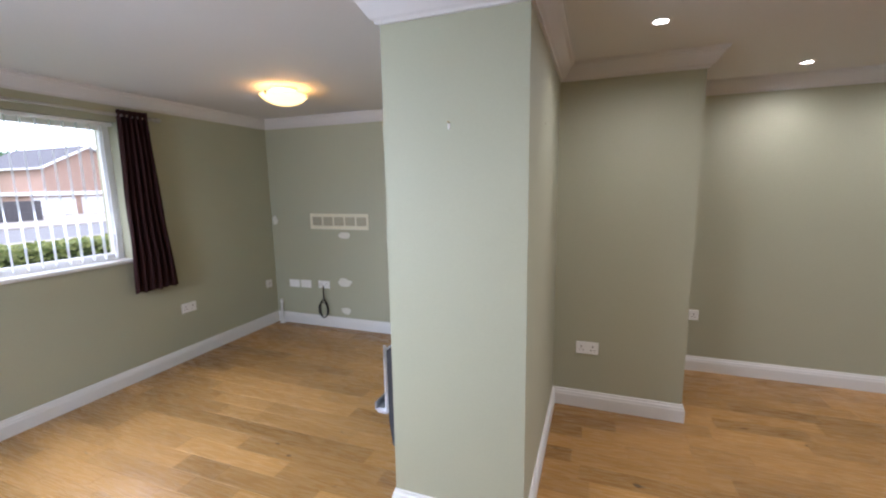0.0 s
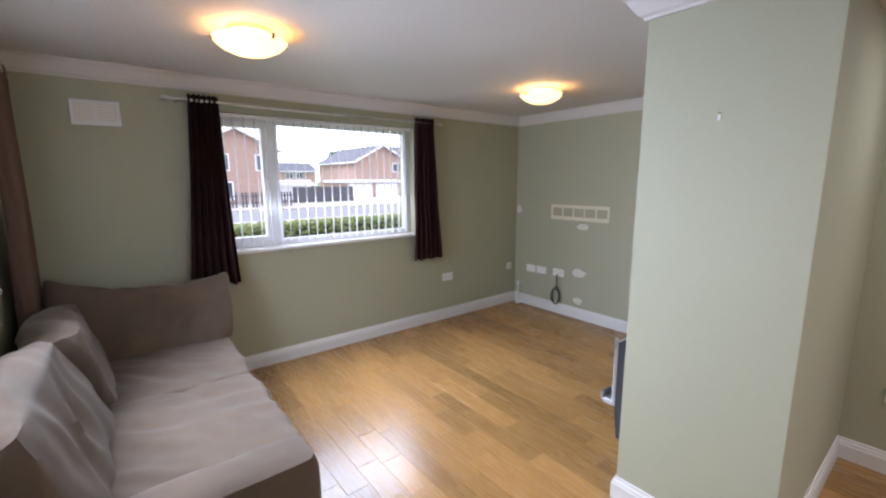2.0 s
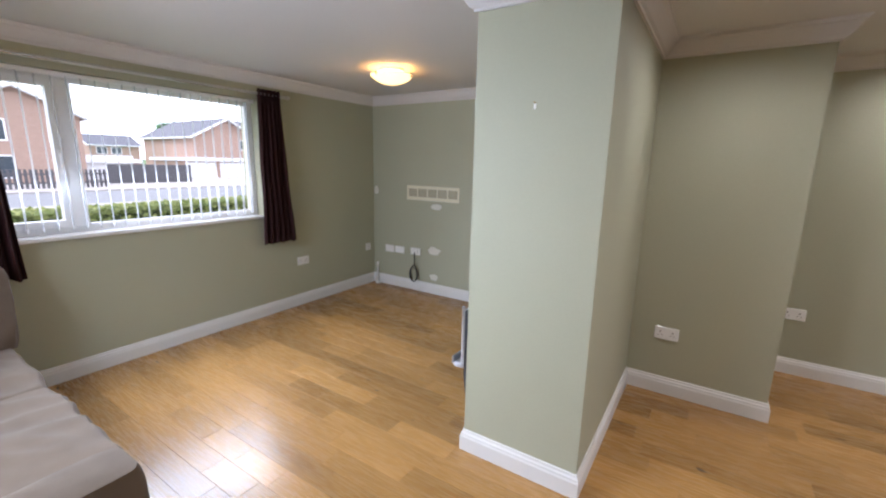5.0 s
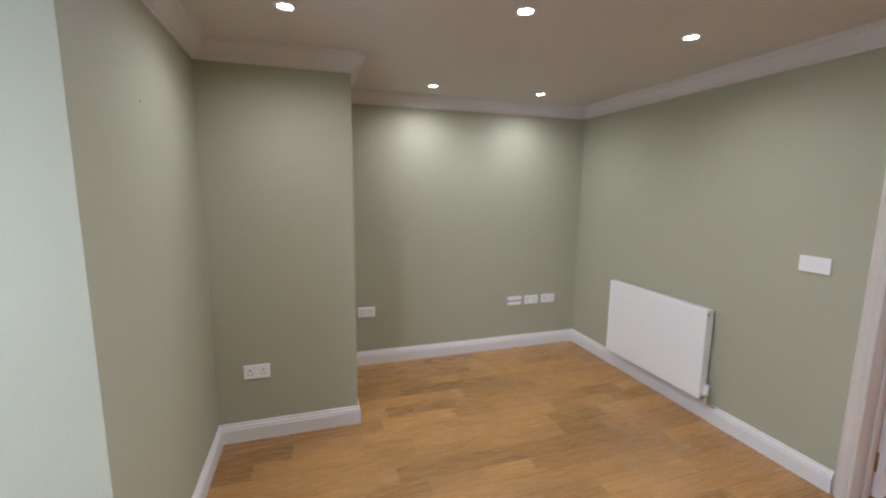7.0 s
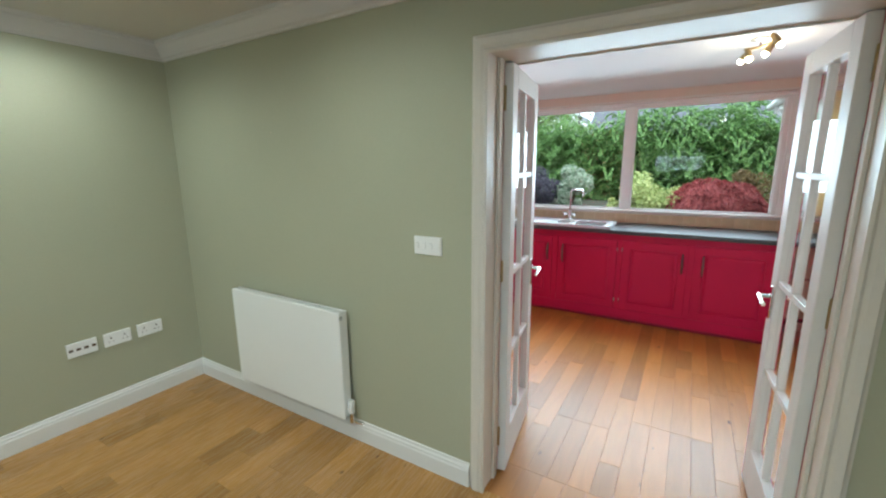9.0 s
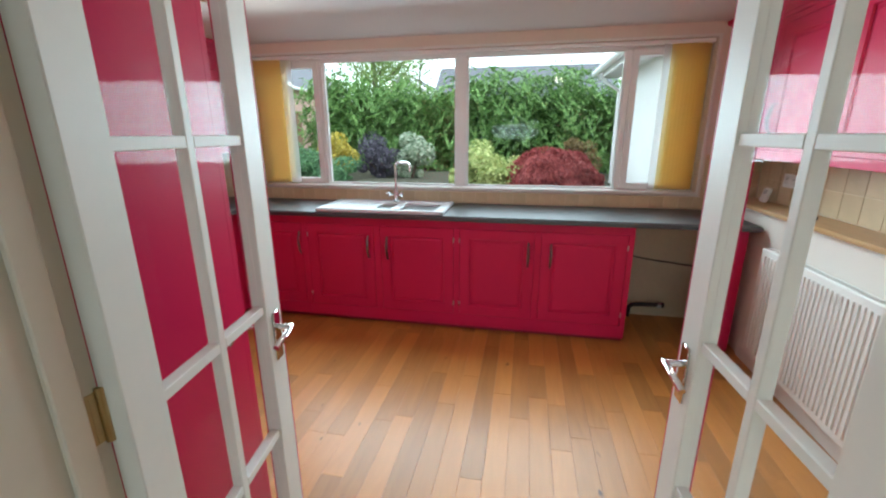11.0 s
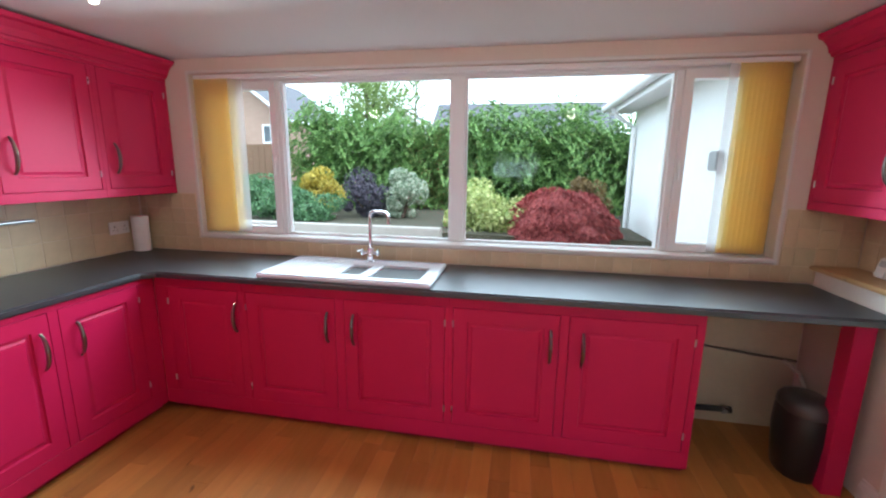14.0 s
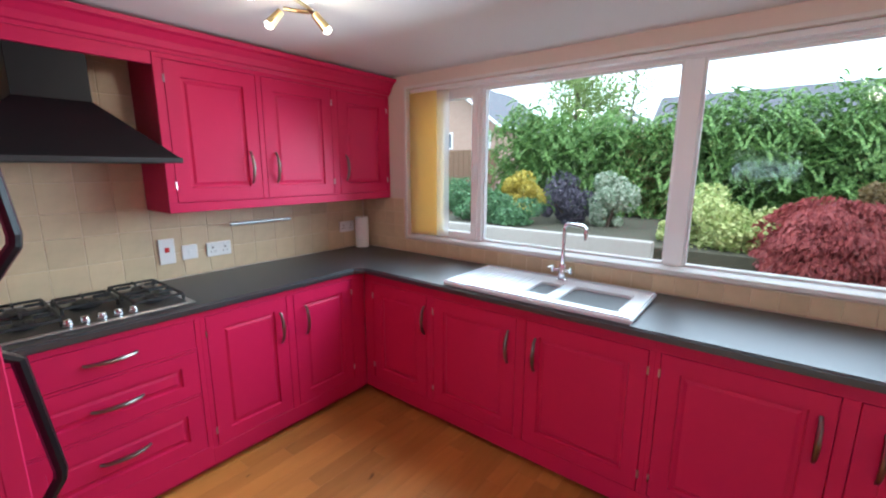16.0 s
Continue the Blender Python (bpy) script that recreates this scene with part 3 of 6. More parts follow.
def panel_front(F, u0, u1, z0, z1, parent, name="door", handle=None, flat=False, stile=0.072):
    """An inset door or drawer front: frame, sunk moulding and raised field."""
    bm = bm_new()
    g = 0.0025
    u0, u1, z0, z1 = u0 + g, u1 - g, z0 + g, z1 - g
    if flat:
        fbox(bm, F, u0, u1, -0.02, 0.0, z0, z1, 0.002)
    else:
        s = min(stile, 0.28 * (z1 - z0))
        rings = []
        for ku, kz, n in ((0, 0, -0.02), (0, 0, -0.0015), (0.0015, 0.0015, 0.0), (stile, s, 0.0), (stile + 0.004, s + 0.004, -0.010), (stile + 0.016, s + 0.016, -0.010), (stile + 0.028, s + 0.028, -0.004)):
            rings.append([bm.verts.new(F(*p)) for p in ((u0 + ku, n, z0 + kz), (u1 - ku, n, z0 + kz), (u1 - ku, n, z1 - kz), (u0 + ku, n, z1 - kz))])
        for r0, r1 in zip(rings, rings[1:]):
            for i in range(4):
                bm.faces.new((r0[i], r0[(i + 1) % 4], r1[(i + 1) % 4], r1[i]))
        bm.faces.new(rings[-1])
        bm.faces.new(rings[0][::-1])
    d = part(name, bm, RED, parent)
    if handle:
        kind, u, z = handle
        hb = bow_handle(bm_new(), F, u, z - 0.088, z + 0.088) if kind == "v" else bow_handle(bm_new(), F, z, u - 0.092, u + 0.092, False)
        part("handle", hb, PEWTER, d, "bowed pewter handle", smooth=True)
    return d


def hinges_on(F, u, zs, door):
    for z in zs:
        part("hinge", cyl(bm_new(), F(u, 0.001, z - 0.018), F(u, 0.001, z + 0.018), 0.0045, seg=8), STEEL, door)


def cabinet(name, F, u0, u1, z0, z1, depth, fronts, label, group, base=None, plinth=True):
    """A cabinet with a face frame. fronts: (u0, u1, z0, z1, kind, handle, flat, hinge side)."""
    c = thing(name, base, label, "cabinet", group)
    part("body", fbox(bm_new(), F, u0, u1, -depth, -0.024, z0, z1), RED, c)
    lo, hi = min(f[2] for f in fronts), max(f[3] for f in fronts)
    part("top_rail", fbox(bm_new(), F, u0, u1, -0.024, 0, hi, z1, 0.0015), RED, c)
    part("bottom_rail", fbox(bm_new(), F, u0, u1, -0.024, 0, z0, lo, 0.0015), RED, c)
    cur = u0
    for a, b in sorted({(f[0], f[1]) for f in fronts}) + [(u1, u1)]:
        if a - cur > 0.002:
            part("stile", fbox(bm_new(), F, cur, a, -0.024, 0, lo, hi, 0.0015), RED, c)
        cur = b
    levels = sorted({(f[2], f[3]) for f in fronts})
    if len(levels) > 1:
        for (q0, q1), (p0, p1) in zip(levels, levels[1:]):
            part("middle_rail", fbox(bm_new(), F, fronts[0][0], fronts[0][1], -0.024, 0, q1, p0, 0.0015), RED, c)
    for a, b, fz0, fz1, kind, handle, flat, hinge in fronts:
        d = panel_front(F, a, b, fz0, fz1, c, kind, handle, flat)
        if hinge is not None:
            hinges_on(F, hinge, (fz0 + 0.09, fz1 - 0.09), d)
    if plinth:
        part("plinth", fbox(bm_new(), F, u0 + 0.002, u1 - 0.002, -depth, -0.045, 0.0, z0), REDSHADE, c)
    return c


FE = lambda u, n, z: (5.80 - n, u, z)
FN = lambda u, n, z: (u, 3.32 - n, z)
FU = lambda u, n, z: (u, 3.612 - n, z)
FS = lambda u, n, z: (u, -0.350 + n, z)
FT = lambda u, n, z: (4.045 + n, u, z)
ZB0, ZB1, DZ0, DZ1 = 0.04, 0.865, 0.132, 0.806
BASE = "raspberry base cabinets"
lab = "raspberry pink panelled base cabinet under the dark worktop"
cabinet("base_cabinet", FE, 0.30, 1.522, ZB0, ZB1, KX1 - 5.80, [(0.337, 0.915, DZ0, DZ1, "door", ("v", 0.847, 0.632), False, 0.337), (0.960, 1.502, DZ0, DZ1, "door", ("v", 1.003, 0.635), False, 1.502)], lab, BASE, (6.0, 0.9, 0))
cabinet("base_cabinet", FE, 1.522, 2.735, ZB0, ZB1, KX1 - 5.80, [(1.545, 2.112, DZ0, DZ1, "door", ("v", 2.056, 0.635), False, 1.545), (2.165, 2.715, DZ0, DZ1, "door", ("v", 2.208, 0.638), False, 2.715)], "raspberry pink panelled sink cabinet with two doors", BASE, (6.0, 2.1, 0))
cabinet("base_cabinet", FE, 2.735, 3.32, ZB0, ZB1, KX1 - 5.80, [(2.765, 3.235, DZ0, DZ1, "door", ("v", 2.780, 0.648), False, 3.235)], "raspberry pink corner base cabinet with one door", BASE, (6.0, 3.0, 0))
cabinet("base_cabinet", FN, 4.765, 5.80, ZB0, ZB1, KY1 - 3.32, [(4.79, 5.225, DZ0, DZ1 + 0.03, "door", ("v", 5.18, 0.66), False, 4.79), (5.268, 5.69, DZ0, DZ1 + 0.03, "door", ("v", 5.342, 0.66), False, 5.69)], lab, BASE, (5.2, 3.6, 0))
cabinet("drawer_unit", FN, 4.055, 4.765, ZB0, ZB1, KY1 - 3.32, [(4.085, 4.742, 0.69, 0.836, "drawer", ("h", 4.415, 0.762), True, None), (4.085, 4.742, 0.452, 0.678, "drawer", ("h", 4.415, 0.556), False, None), (4.085, 4.742, 0.150, 0.440, "drawer", ("h", 4.415, 0.311), False, None)], "raspberry pink three-drawer unit under the hob", BASE, (4.4, 3.6, 0))

# wall cabinets with crown moulding
CROWN = [(0, -0.11), (0.012, -0.11), (0.017, -0.095), (0.027, -0.09), (0.036, -0.06), (0.062, -0.030), (0.082, -0.022), (0.088, 0.0), (0, 0.0)]
UP = "raspberry wall cabinets"
ul = "raspberry pink panelled wall cabinet on the tiled wall"
ZU0, ZU1 = 1.318, 2.15
cabinet("wall_cabinet", FU, 4.798, 5.842, ZU0, ZU1, KY1 - 3.612, [(4.839, 5.303, 1.368, 2.066, "door", ("v", 5.239, 1.55), False, 4.839), (5.334, 5.822, 1.368, 2.066, "door", ("v", 5.396, 1.55), False, 5.822)], ul, UP, (5.3, 3.7, ZU0), False)
cabinet("wall_cabinet", FU, 5.842, KX1 - 0.005, ZU0, ZU1, KY1 - 3.612, [(5.873, KX1 - 0.035, 1.368, 2.066, "door", ("v", 5.926, 1.55), False, KX1 - 0.035)], ul, UP, (6.0, 3.7, ZU0), False)
cabinet("wall_cabinet", FS, 5.257, KX1 - 0.005, ZU0, ZU1, 0.297, [(5.288, 5.770, 1.365, 2.066, "door", ("v", 5.729, 1.55), False, 5.288), (5.821, KX1 - 0.035, 1.365, 2.066, "door", ("v", 5.862, 1.55), False, KX1 - 0.035)], "raspberry pink panelled wall cabinet above the ledge", UP, (5.8, -0.4, ZU0), False)
cabinet("wall_cabinet", FS, 4.185, 5.257, ZU0, ZU1, 0.297, [(4.216, 4.698, 1.365, 2.066, "door", ("v", 4.657, 1.55), False, 4.216), (4.744, 5.226, 1.365, 2.066, "door", ("v", 4.785, 1.55), False, 5.226)], "raspberry pink panelled wall cabinet above the ledge", UP, (4.7, -0.4, ZU0), False)
single("bridging_panel", box(bm_new(), (4.06, 3.612, 2.030), (4.796, 3.634, 2.15), 0.0015), RED, "raspberry pink rail bridging over the cooker hood", "panel")
single("crown_moulding", extrude_profile(bm_new(), CROWN, (4.055, 3.612, KH - 0.016), (KX1 - 0.005, 3.612, KH - 0.016), (0, -1, 0)), RED, "raspberry pink crown moulding above the wall cabinets", "moulding")
single("crown_moulding", extrude_profile(bm_new(), CROWN, (4.185, -0.350, KH - 0.010), (KX1 - 0.005, -0.350, KH - 0.010), (0, 1, 0)), RED, "raspberry pink crown moulding above the ledge cabinets", "moulding")

# tall unit with fridge behind raspberry doors
tall = cabinet("tall_fridge_unit", FT, 1.97, 2.62, 0.08, 2.15, 4.045 - KX0 - 0.003, [(1.995, 2.595, 0.14, 1.36, "door", None, True, None), (1.995, 2.595, 1.38, 2.10, "door", None, True, None)], "tall raspberry pink fridge unit with black handles", "", (3.75, 2.3, 0))
for z0, z1 in ((1.02, 1.29), (1.385, 1.66)):
    bm = bm_new()
    tube(bm, [FT(2.04, 0.0, z1), FT(2.04, 0.018, z1 - 0.012), FT(2.04, 0.038, z0 + 0.07), FT(2.04, 0.036, z0 + 0.055), FT(2.04, 0.0, z0)], 0.009, 8)
    part("handle", bm, BLACKGLOSS, tall, "black angular pull handle")
single("crown_moulding", extrude_profile(bm_new(), CROWN, (4.045, 1.97, KH - 0.006), (4.045, 2.62, KH - 0.006), (1, 0, 0)), RED, "raspberry pink crown moulding on the tall unit", "moulding")

# worktops
def worktop(name, pts, label):
    bm = bm_new()
    vs = [bm.verts.new((*p, 0.867)) for p in pts]
    f = bm.faces.new(vs)
    r = bmesh.ops.extrude_face_region(bm, geom=[f])
    for v in r["geom"]:
        if isinstance(v, bmesh.types.BMVert):
            v.co.z = 0.905
    es = [e for e in bm.edges if abs(e.verts[0].co.z - e.verts[1].co.z) < 1e-5]
    bmesh.ops.bevel(bm, geom=es, offset=0.009, segments=3, affect="EDGES", clamp_overlap=True)
    return single(name, bm, SLATE, label, "worktop", smooth=True)


worktop("worktop", [(4.055, 3.298), (5.700, 3.298), (5.750, 3.248), (5.750, -0.43), (KX1 - 0.012, -0.43), (KX1 - 0.012, KY1 - 0.012), (4.055, KY1 - 0.012)], "charcoal laminate L-shaped kitchen worktop")

# sink, tap
ENAMEL = mat("white_sink_composite", (0.66, 0.68, 0.71), 0.22, vary=0.01, stain=0.02)


def bowl(bm, x0, y0, x1, y1, top, deep, lip=0.03):
    rings = []
    for ins, z in ((0, top), (0.006, top - 0.004), (0.014, top - deep * 0.8), (0.035, top - deep)):
        ring_pts = []
        r = 0.035
        for cx, cy, a0 in ((x1 - r, y1 - r, 0), (x0 + r, y1 - r, 90), (x0 + r, y0 + r, 180), (x1 - r, y0 + r, 270)):
            for k in range(5):
                a = radians(a0 + 22.5 * k)
                rr = max(r - ins * 0.4, 0.008)
                ring_pts.append((cx + math.cos(a) * rr - math.copysign(max(ins - (r - rr), 0), cx - (x0 + x1) / 2), cy + math.sin(a) * rr - math.copysign(max(ins - (r - rr), 0), cy - (y0 + y1) / 2), z))
        rings.append([bm.verts.new(p) for p in ring_pts])
    n = len(rings[0])
    for a, b in zip(rings, rings[1:]):
        for i in range(n):
            bm.faces.new((a[i], a[(i + 1) % n], b[(i + 1) % n], b[i]))
    bm.faces.new(rings[-1])
    return rings[0]


sink = thing("kitchen_sink", (6.03, 2.13, 0.905), "white composite sink with drainer set in the worktop", "sink")
SX_0, SX_1, SY_0, SY_1, SZT = 5.775, 6.255, 1.625, 2.612, 0.922
big, small = (5.86, 1.70, 6.16, 2.00), (5.90, 2.055, 6.14, 2.19)
bm = bm_new()
ux = [SX_0, 5.86, 5.90, 6.14, 6.16, SX_1]
uy = [SY_0, 1.70, 2.00, 2.055, 2.19, SY_1]
for i in range(5):
    for j in range(5):
        cx, cy = (ux[i] + ux[i + 1]) / 2, (uy[j] + uy[j + 1]) / 2
        if big[0] < cx < big[2] and big[1] < cy < big[3] or small[0] < cx < small[2] and small[1] < cy < small[3]:
            continue
        box(bm, (ux[i], uy[j], 0.905), (ux[i + 1], uy[j + 1], SZT))
bmesh.ops.remove_doubles(bm, verts=bm.verts[:], dist=0.0005)
part("rim", bm, ENAMEL, sink)
bm = bm_new()
box(bm, (SX_0 - 0.006, SY_0 - 0.006, 0.905), (SX_0 + 0.022, SY_1 + 0.006, SZT + 0.010), 0.008)
box(bm, (SX_1 - 0.014, SY_0 - 0.006, 0.905), (SX_1 + 0.006, SY_1 + 0.006, SZT + 0.010), 0.008)
box(bm, (SX_0 + 0.022, SY_0 - 0.006, 0.905), (SX_1 - 0.014, SY_0 + 0.018, SZT + 0.010), 0.008)
box(bm, (SX_0 + 0.022, SY_1 - 0.018, 0.905), (SX_1 - 0.014, SY_1 + 0.006, SZT + 0.010), 0.008)
part("raised_edge", bm, ENAMEL, sink, smooth=True)
for name, b, dp in (("main_bowl", big, 0.15), ("half_bowl", small, 0.09)):
    bm = bm_new()
    bowl(bm, b[0], b[1], b[2], b[3], SZT + 0.0005, dp)
    bw = part(name, bm, ENAMEL, sink, smooth=True)
    part("drain", lathe(bm_new(), [(0.0, 0.004), (0.028, 0.004), (0.034, 0.002), (0.034, 0.0)], ((b[0] + b[2]) / 2, (b[1] + b[3]) / 2, SZT - dp), 16), STEEL, bw)
for i in range(9):
    y = 2.245 + i * 0.038
    part("drainer_rib", box(bm_new(), (5.86, y, SZT), (6.17, y + 0.014, SZT + 0.004), 0.002), ENAMEL, sink)

tap = thing("mixer_tap", (6.215, 2.105, SZT), "chrome mixer tap with a squared swan neck", "tap")
TX, TY = 6.215, 2.105
bm = lathe(bm_new(), [(0.028, 0), (0.028, 0.008), (0.022, 0.014), (0.021, 0.085), (0.016, 0.095), (0.0, 0.096)], (TX, TY, SZT), 20)
part("body", bm, CHROME, tap, smooth=True)
neck = [(TX, TY, SZT + 0.09), (TX, TY, SZT + 0.29)]
for k in range(1, 6):
    a = radians(18 * k)
    neck.append((TX - 0.012 * (1 - math.cos(a)), TY - 0.035 * (1 - math.cos(a)), SZT + 0.29 + 0.035 * math.sin(a)))
neck += [(TX - 0.05, TY - 0.11, SZT + 0.325)]
for k in range(1, 6):
    a = radians(18 * k)
    neck.append((TX - 0.05 - 0.014 * math.sin(a), TY - 0.11 - 0.032 * math.sin(a), SZT + 0.325 - 0.032 * (1 - math.cos(a))))
neck.append((TX - 0.064, TY - 0.142, SZT + 0.255))
part("spout", tube(bm_new(), neck, 0.0105, 12), CHROME, tap, smooth=True)
for s in (-1, 1):
    bm = cyl(bm_new(), (TX, TY, SZT + 0.06), (TX - 0.012, TY + s * 0.052, SZT + 0.06), 0.008)
    cyl(bm, (TX - 0.012, TY + s * 0.052, SZT + 0.045), (TX - 0.012, TY + s * 0.052, SZT + 0.085), 0.010)
    cyl(bm, (TX - 0.012, TY + s * 0.052, SZT + 0.079), (TX - 0.06, TY + s * 0.062, SZT + 0.079), 0.005)
    part("lever", bm, CHROME, tap, smooth=True)

# hob
hob = thing("gas_hob", (4.425, 3.62, 0.905), "stainless steel five-burner gas hob on the worktop", "hob")
HX0, HX1, HY0, HY1 = 4.075, 4.775, 3.36, 3.865
part("tray", box(bm_new(), (HX0, HY0, 0.905), (HX1, HY1, 0.913), 0.003), STEEL, hob)
part("dark_plate", box(bm_new(), (HX0 + 0.03, HY0 + 0.025, 0.913), (HX1 - 0.03, HY1 - 0.03, 0.9145)), mat("dark_steel", (0.07, 0.07, 0.075), 0.3, metal=0.8), hob)
for bx, by, r in ((4.20, 3.74, 0.045), (4.20, 3.52, 0.038), (4.425, 3.68, 0.06), (4.65, 3.74, 0.038), (4.65, 3.53, 0.045)):
    b = part("burner", lathe(bm_new(), [(r, 0), (r, 0.012), (r * 0.8, 0.014), (r * 0.8, 0.022), (0, 0.024)], (bx, by, 0.914), 18), BLACKMATT, hob, smooth=True)
    bm = bm_new()
    w = 0.098
    for s in (-1, 1):
        box(bm, (bx - w, by + s * w - 0.005, 0.938), (bx + w, by + s * w + 0.005, 0.950), 0.002)
        box(bm, (bx + s * w - 0.005, by - w + 0.005, 0.938), (bx + s * w + 0.005, by + w - 0.005, 0.950), 0.002)
        box(bm, (bx + s * 0.03, by - 0.004, 0.942), (bx + s * (w - 0.005), by + 0.004, 0.956), 0.002)
        box(bm, (bx - 0.004, by + s * 0.03, 0.942), (bx + 0.004, by + s * (w - 0.005), 0.956), 0.002)
        for q in (-1, 1):
            box(bm, (bx + s * w - 0.006, by + q * w - 0.006, 0.913), (bx + s * w + 0.006, by + q * w + 0.006, 0.939))
    part("pan_support", bm, BLACKMATT, hob, "black cast iron pan support")
for i in range(5):
    k = lathe(bm_new(), [(0.017, 0), (0.017, 0.012), (0.014, 0.024), (0.0, 0.025)], (4.315 + 0.056 * i, 3.415, 0.9145), 16)
    part("knob", k, STEEL, hob, "brushed steel control knob", smooth=True)

# cooker hood
BLACKHOOD = mat("black_hood_paint", (0.006, 0.006, 0.007), 0.42, spec=0.22, vary=0.1)
hood = thing("cooker_hood", (4.43, 3.7, 1.568), "black chimney cooker hood on the tiled wall", "hood")
bm = bm_new()
lo = [bm.verts.new(p) for p in ((4.03, 3.41, 1.593), (4.80, 3.41, 1.593), (4.80, KY1 - 0.010, 1.593), (4.03, KY1 - 0.010, 1.593))]
hi = [bm.verts.new(p) for p in ((4.30, 3.63, 1.83), (4.555, 3.63, 1.83), (4.555, KY1 - 0.010, 1.83), (4.30, KY1 - 0.010, 1.83))]
for i in range(4):
    bm.faces.new((lo[i], lo[(i + 1) % 4], hi[(i + 1) % 4], hi[i]))
bm.faces.new(lo[::-1])
bm.faces.new(hi)
part("canopy", bm, BLACKHOOD, hood)
part("rim", box(bm_new(), (4.025, 3.393, 1.568), (4.805, KY1 - 0.010, 1.593), 0.003), BLACKMATT, hood)
part("chimney", box(bm_new(), (4.30, 3.63, 1.83), (4.555, KY1 - 0.010, 2.20), 0.002), BLACKHOOD, hood)
part("badge", box(bm_new(), (4.41, 3.401, 1.576), (4.44, 3.404, 1.585)), STEEL, hood)

# south side: ledge, leg, radiator, bin
LEDGE = wood_mat("ledge_oak", (0.34, 0.19, 0.08), (0.50, 0.31, 0.14), 0.4, 0.1)
single("wooden_ledge", box(bm_new(), (KX0 + 0.002, KY0 - 0.20, 0.985), (KX1 - 0.002, KY0 + 0.035, 1.008), 0.006), LEDGE, "oiled oak ledge on top of the half wall", "shelf")
single("support_post", box(bm_new(), (5.805, -0.382, 0), (5.890, -0.297, 0.866), 0.002), RED, "raspberry pink square post holding the worktop end", "post")
structure("baseboard_kitchen", extrude_profile(bm_new(), SK, (KX0, KY0, 0), (5.796, KY0, 0), (0, 1, 0)), WHITE, "white painted kitchen skirting board", "baseboard")


def panel_radiator(name, F, u0, u1, z0, z1, ribs, label):
    """A steel panel radiator; F(u, n, z) with n out from the wall."""
    r = thing(name, F((u0 + u1) / 2, 0.05, z0), label, "radiator")
    part("panel", fbox(bm_new(), F, u0, u1, 0.066, 0.082, z0, z1, 0.004), RADW, r)
    part("back_panel", fbox(bm_new(), F, u0 + 0.01, u1 - 0.01, 0.032, 0.044, z0 + 0.01, z1 - 0.02, 0.003), RADW, r)
    bm = fbox(bm_new(), F, u0 - 0.001, u0 + 0.004, 0.026, 0.08, z0 + 0.012, z1 - 0.004, 0.002)
    part("side_cover", bm, RADW, r)
    part("side_cover", fbox(bm_new(), F, u1 - 0.004, u1 + 0.001, 0.026, 0.08, z0 + 0.012, z1 - 0.004, 0.002), RADW, r)
    bm = bm_new()
    fbox(bm, F, u0, u1, 0.026, 0.034, z1 - 0.004, z1, 0.001)
    k = u0 + 0.01
    while k < u1 - 0.02:
        fbox(bm, F, k, k + 0.006, 0.034, 0.066, z1 - 0.004, z1)
        k += 0.016
    part("top_grille", bm, RADW, r)
    if ribs:
        k = u0 + 0.028
        while k < u1 - 0.03:
            part("rib", fbox(bm_new(), F, k - 0.010, k + 0.010, 0.078, 0.0895, z0 + 0.035, z1 - 0.035, 0.005), RADW, r)
            k += 0.0335
    bm = bm_new()
    for u in (u0 + 0.12, u1 - 0.12):
        fbox(bm, F, u - 0.015, u + 0.015, 0.0, 0.034, z0 + 0.05, z1 - 0.06)
    part("bracket", bm, RADW, r)
    return r


RADW = mat("white_radiator_enamel", (0.80, 0.79, 0.76), 0.32, vary=0.01, stain=0.03)
FR = lambda u, n, z: (u, KY0 - 0.018 + n, z)
kr = panel_radiator("radiator", FR, 4.62, 5.64, 0.12, 0.80, True, "white ribbed panel radiator under the oak ledge")
FD = lambda u, n, z: (XE - n, u, z)
drad = panel_radiator("radiator", FD, 2.50, 3.42, 0.155, 0.765, False, "white flat panel radiator on the sage wall")
bm = cyl(bm_new(), FD(2.485, 0.05, 0.205), FD(2.505, 0.05, 0.205), 0.012)
cyl(bm, FD(2.478, 0.05, 0.19), FD(2.478, 0.05, 0.235), 0.017)
valve = part("valve_head", cyl(bm, FD(2.478, 0.05, 0.235), FD(2.478, 0.05, 0.262), 0.020, 0.017), PLASTIC, drad, "white radiator valve head", smooth=True)
bm = cyl(bm_new(), FD(2.478, 0.05, 0.13), FD(2.478, 0.05, 0.19), 0.013)
tube(bm, [FD(2.478, 0.05, 0.14), FD(2.472, 0.045, 0.135), FD(2.445, 0.02, 0.118), FD(2.43, 0.012, 0.115)], 0.009)
part("valve_body", bm, CHROME, drad, "chrome angled valve and pipe", smooth=True)
part("vent_plug", cyl(bm_new(), FD(2.499, 0.074, 0.735), FD(2.494, 0.074, 0.735), 0.012), STEEL, drad)
bm = cyl(bm_new(), FR(4.60, 0.05, 0.12), FR(4.60, 0.05, 0.18), 0.02)
part("valve_head", bm, PLASTIC, kr, smooth=True)

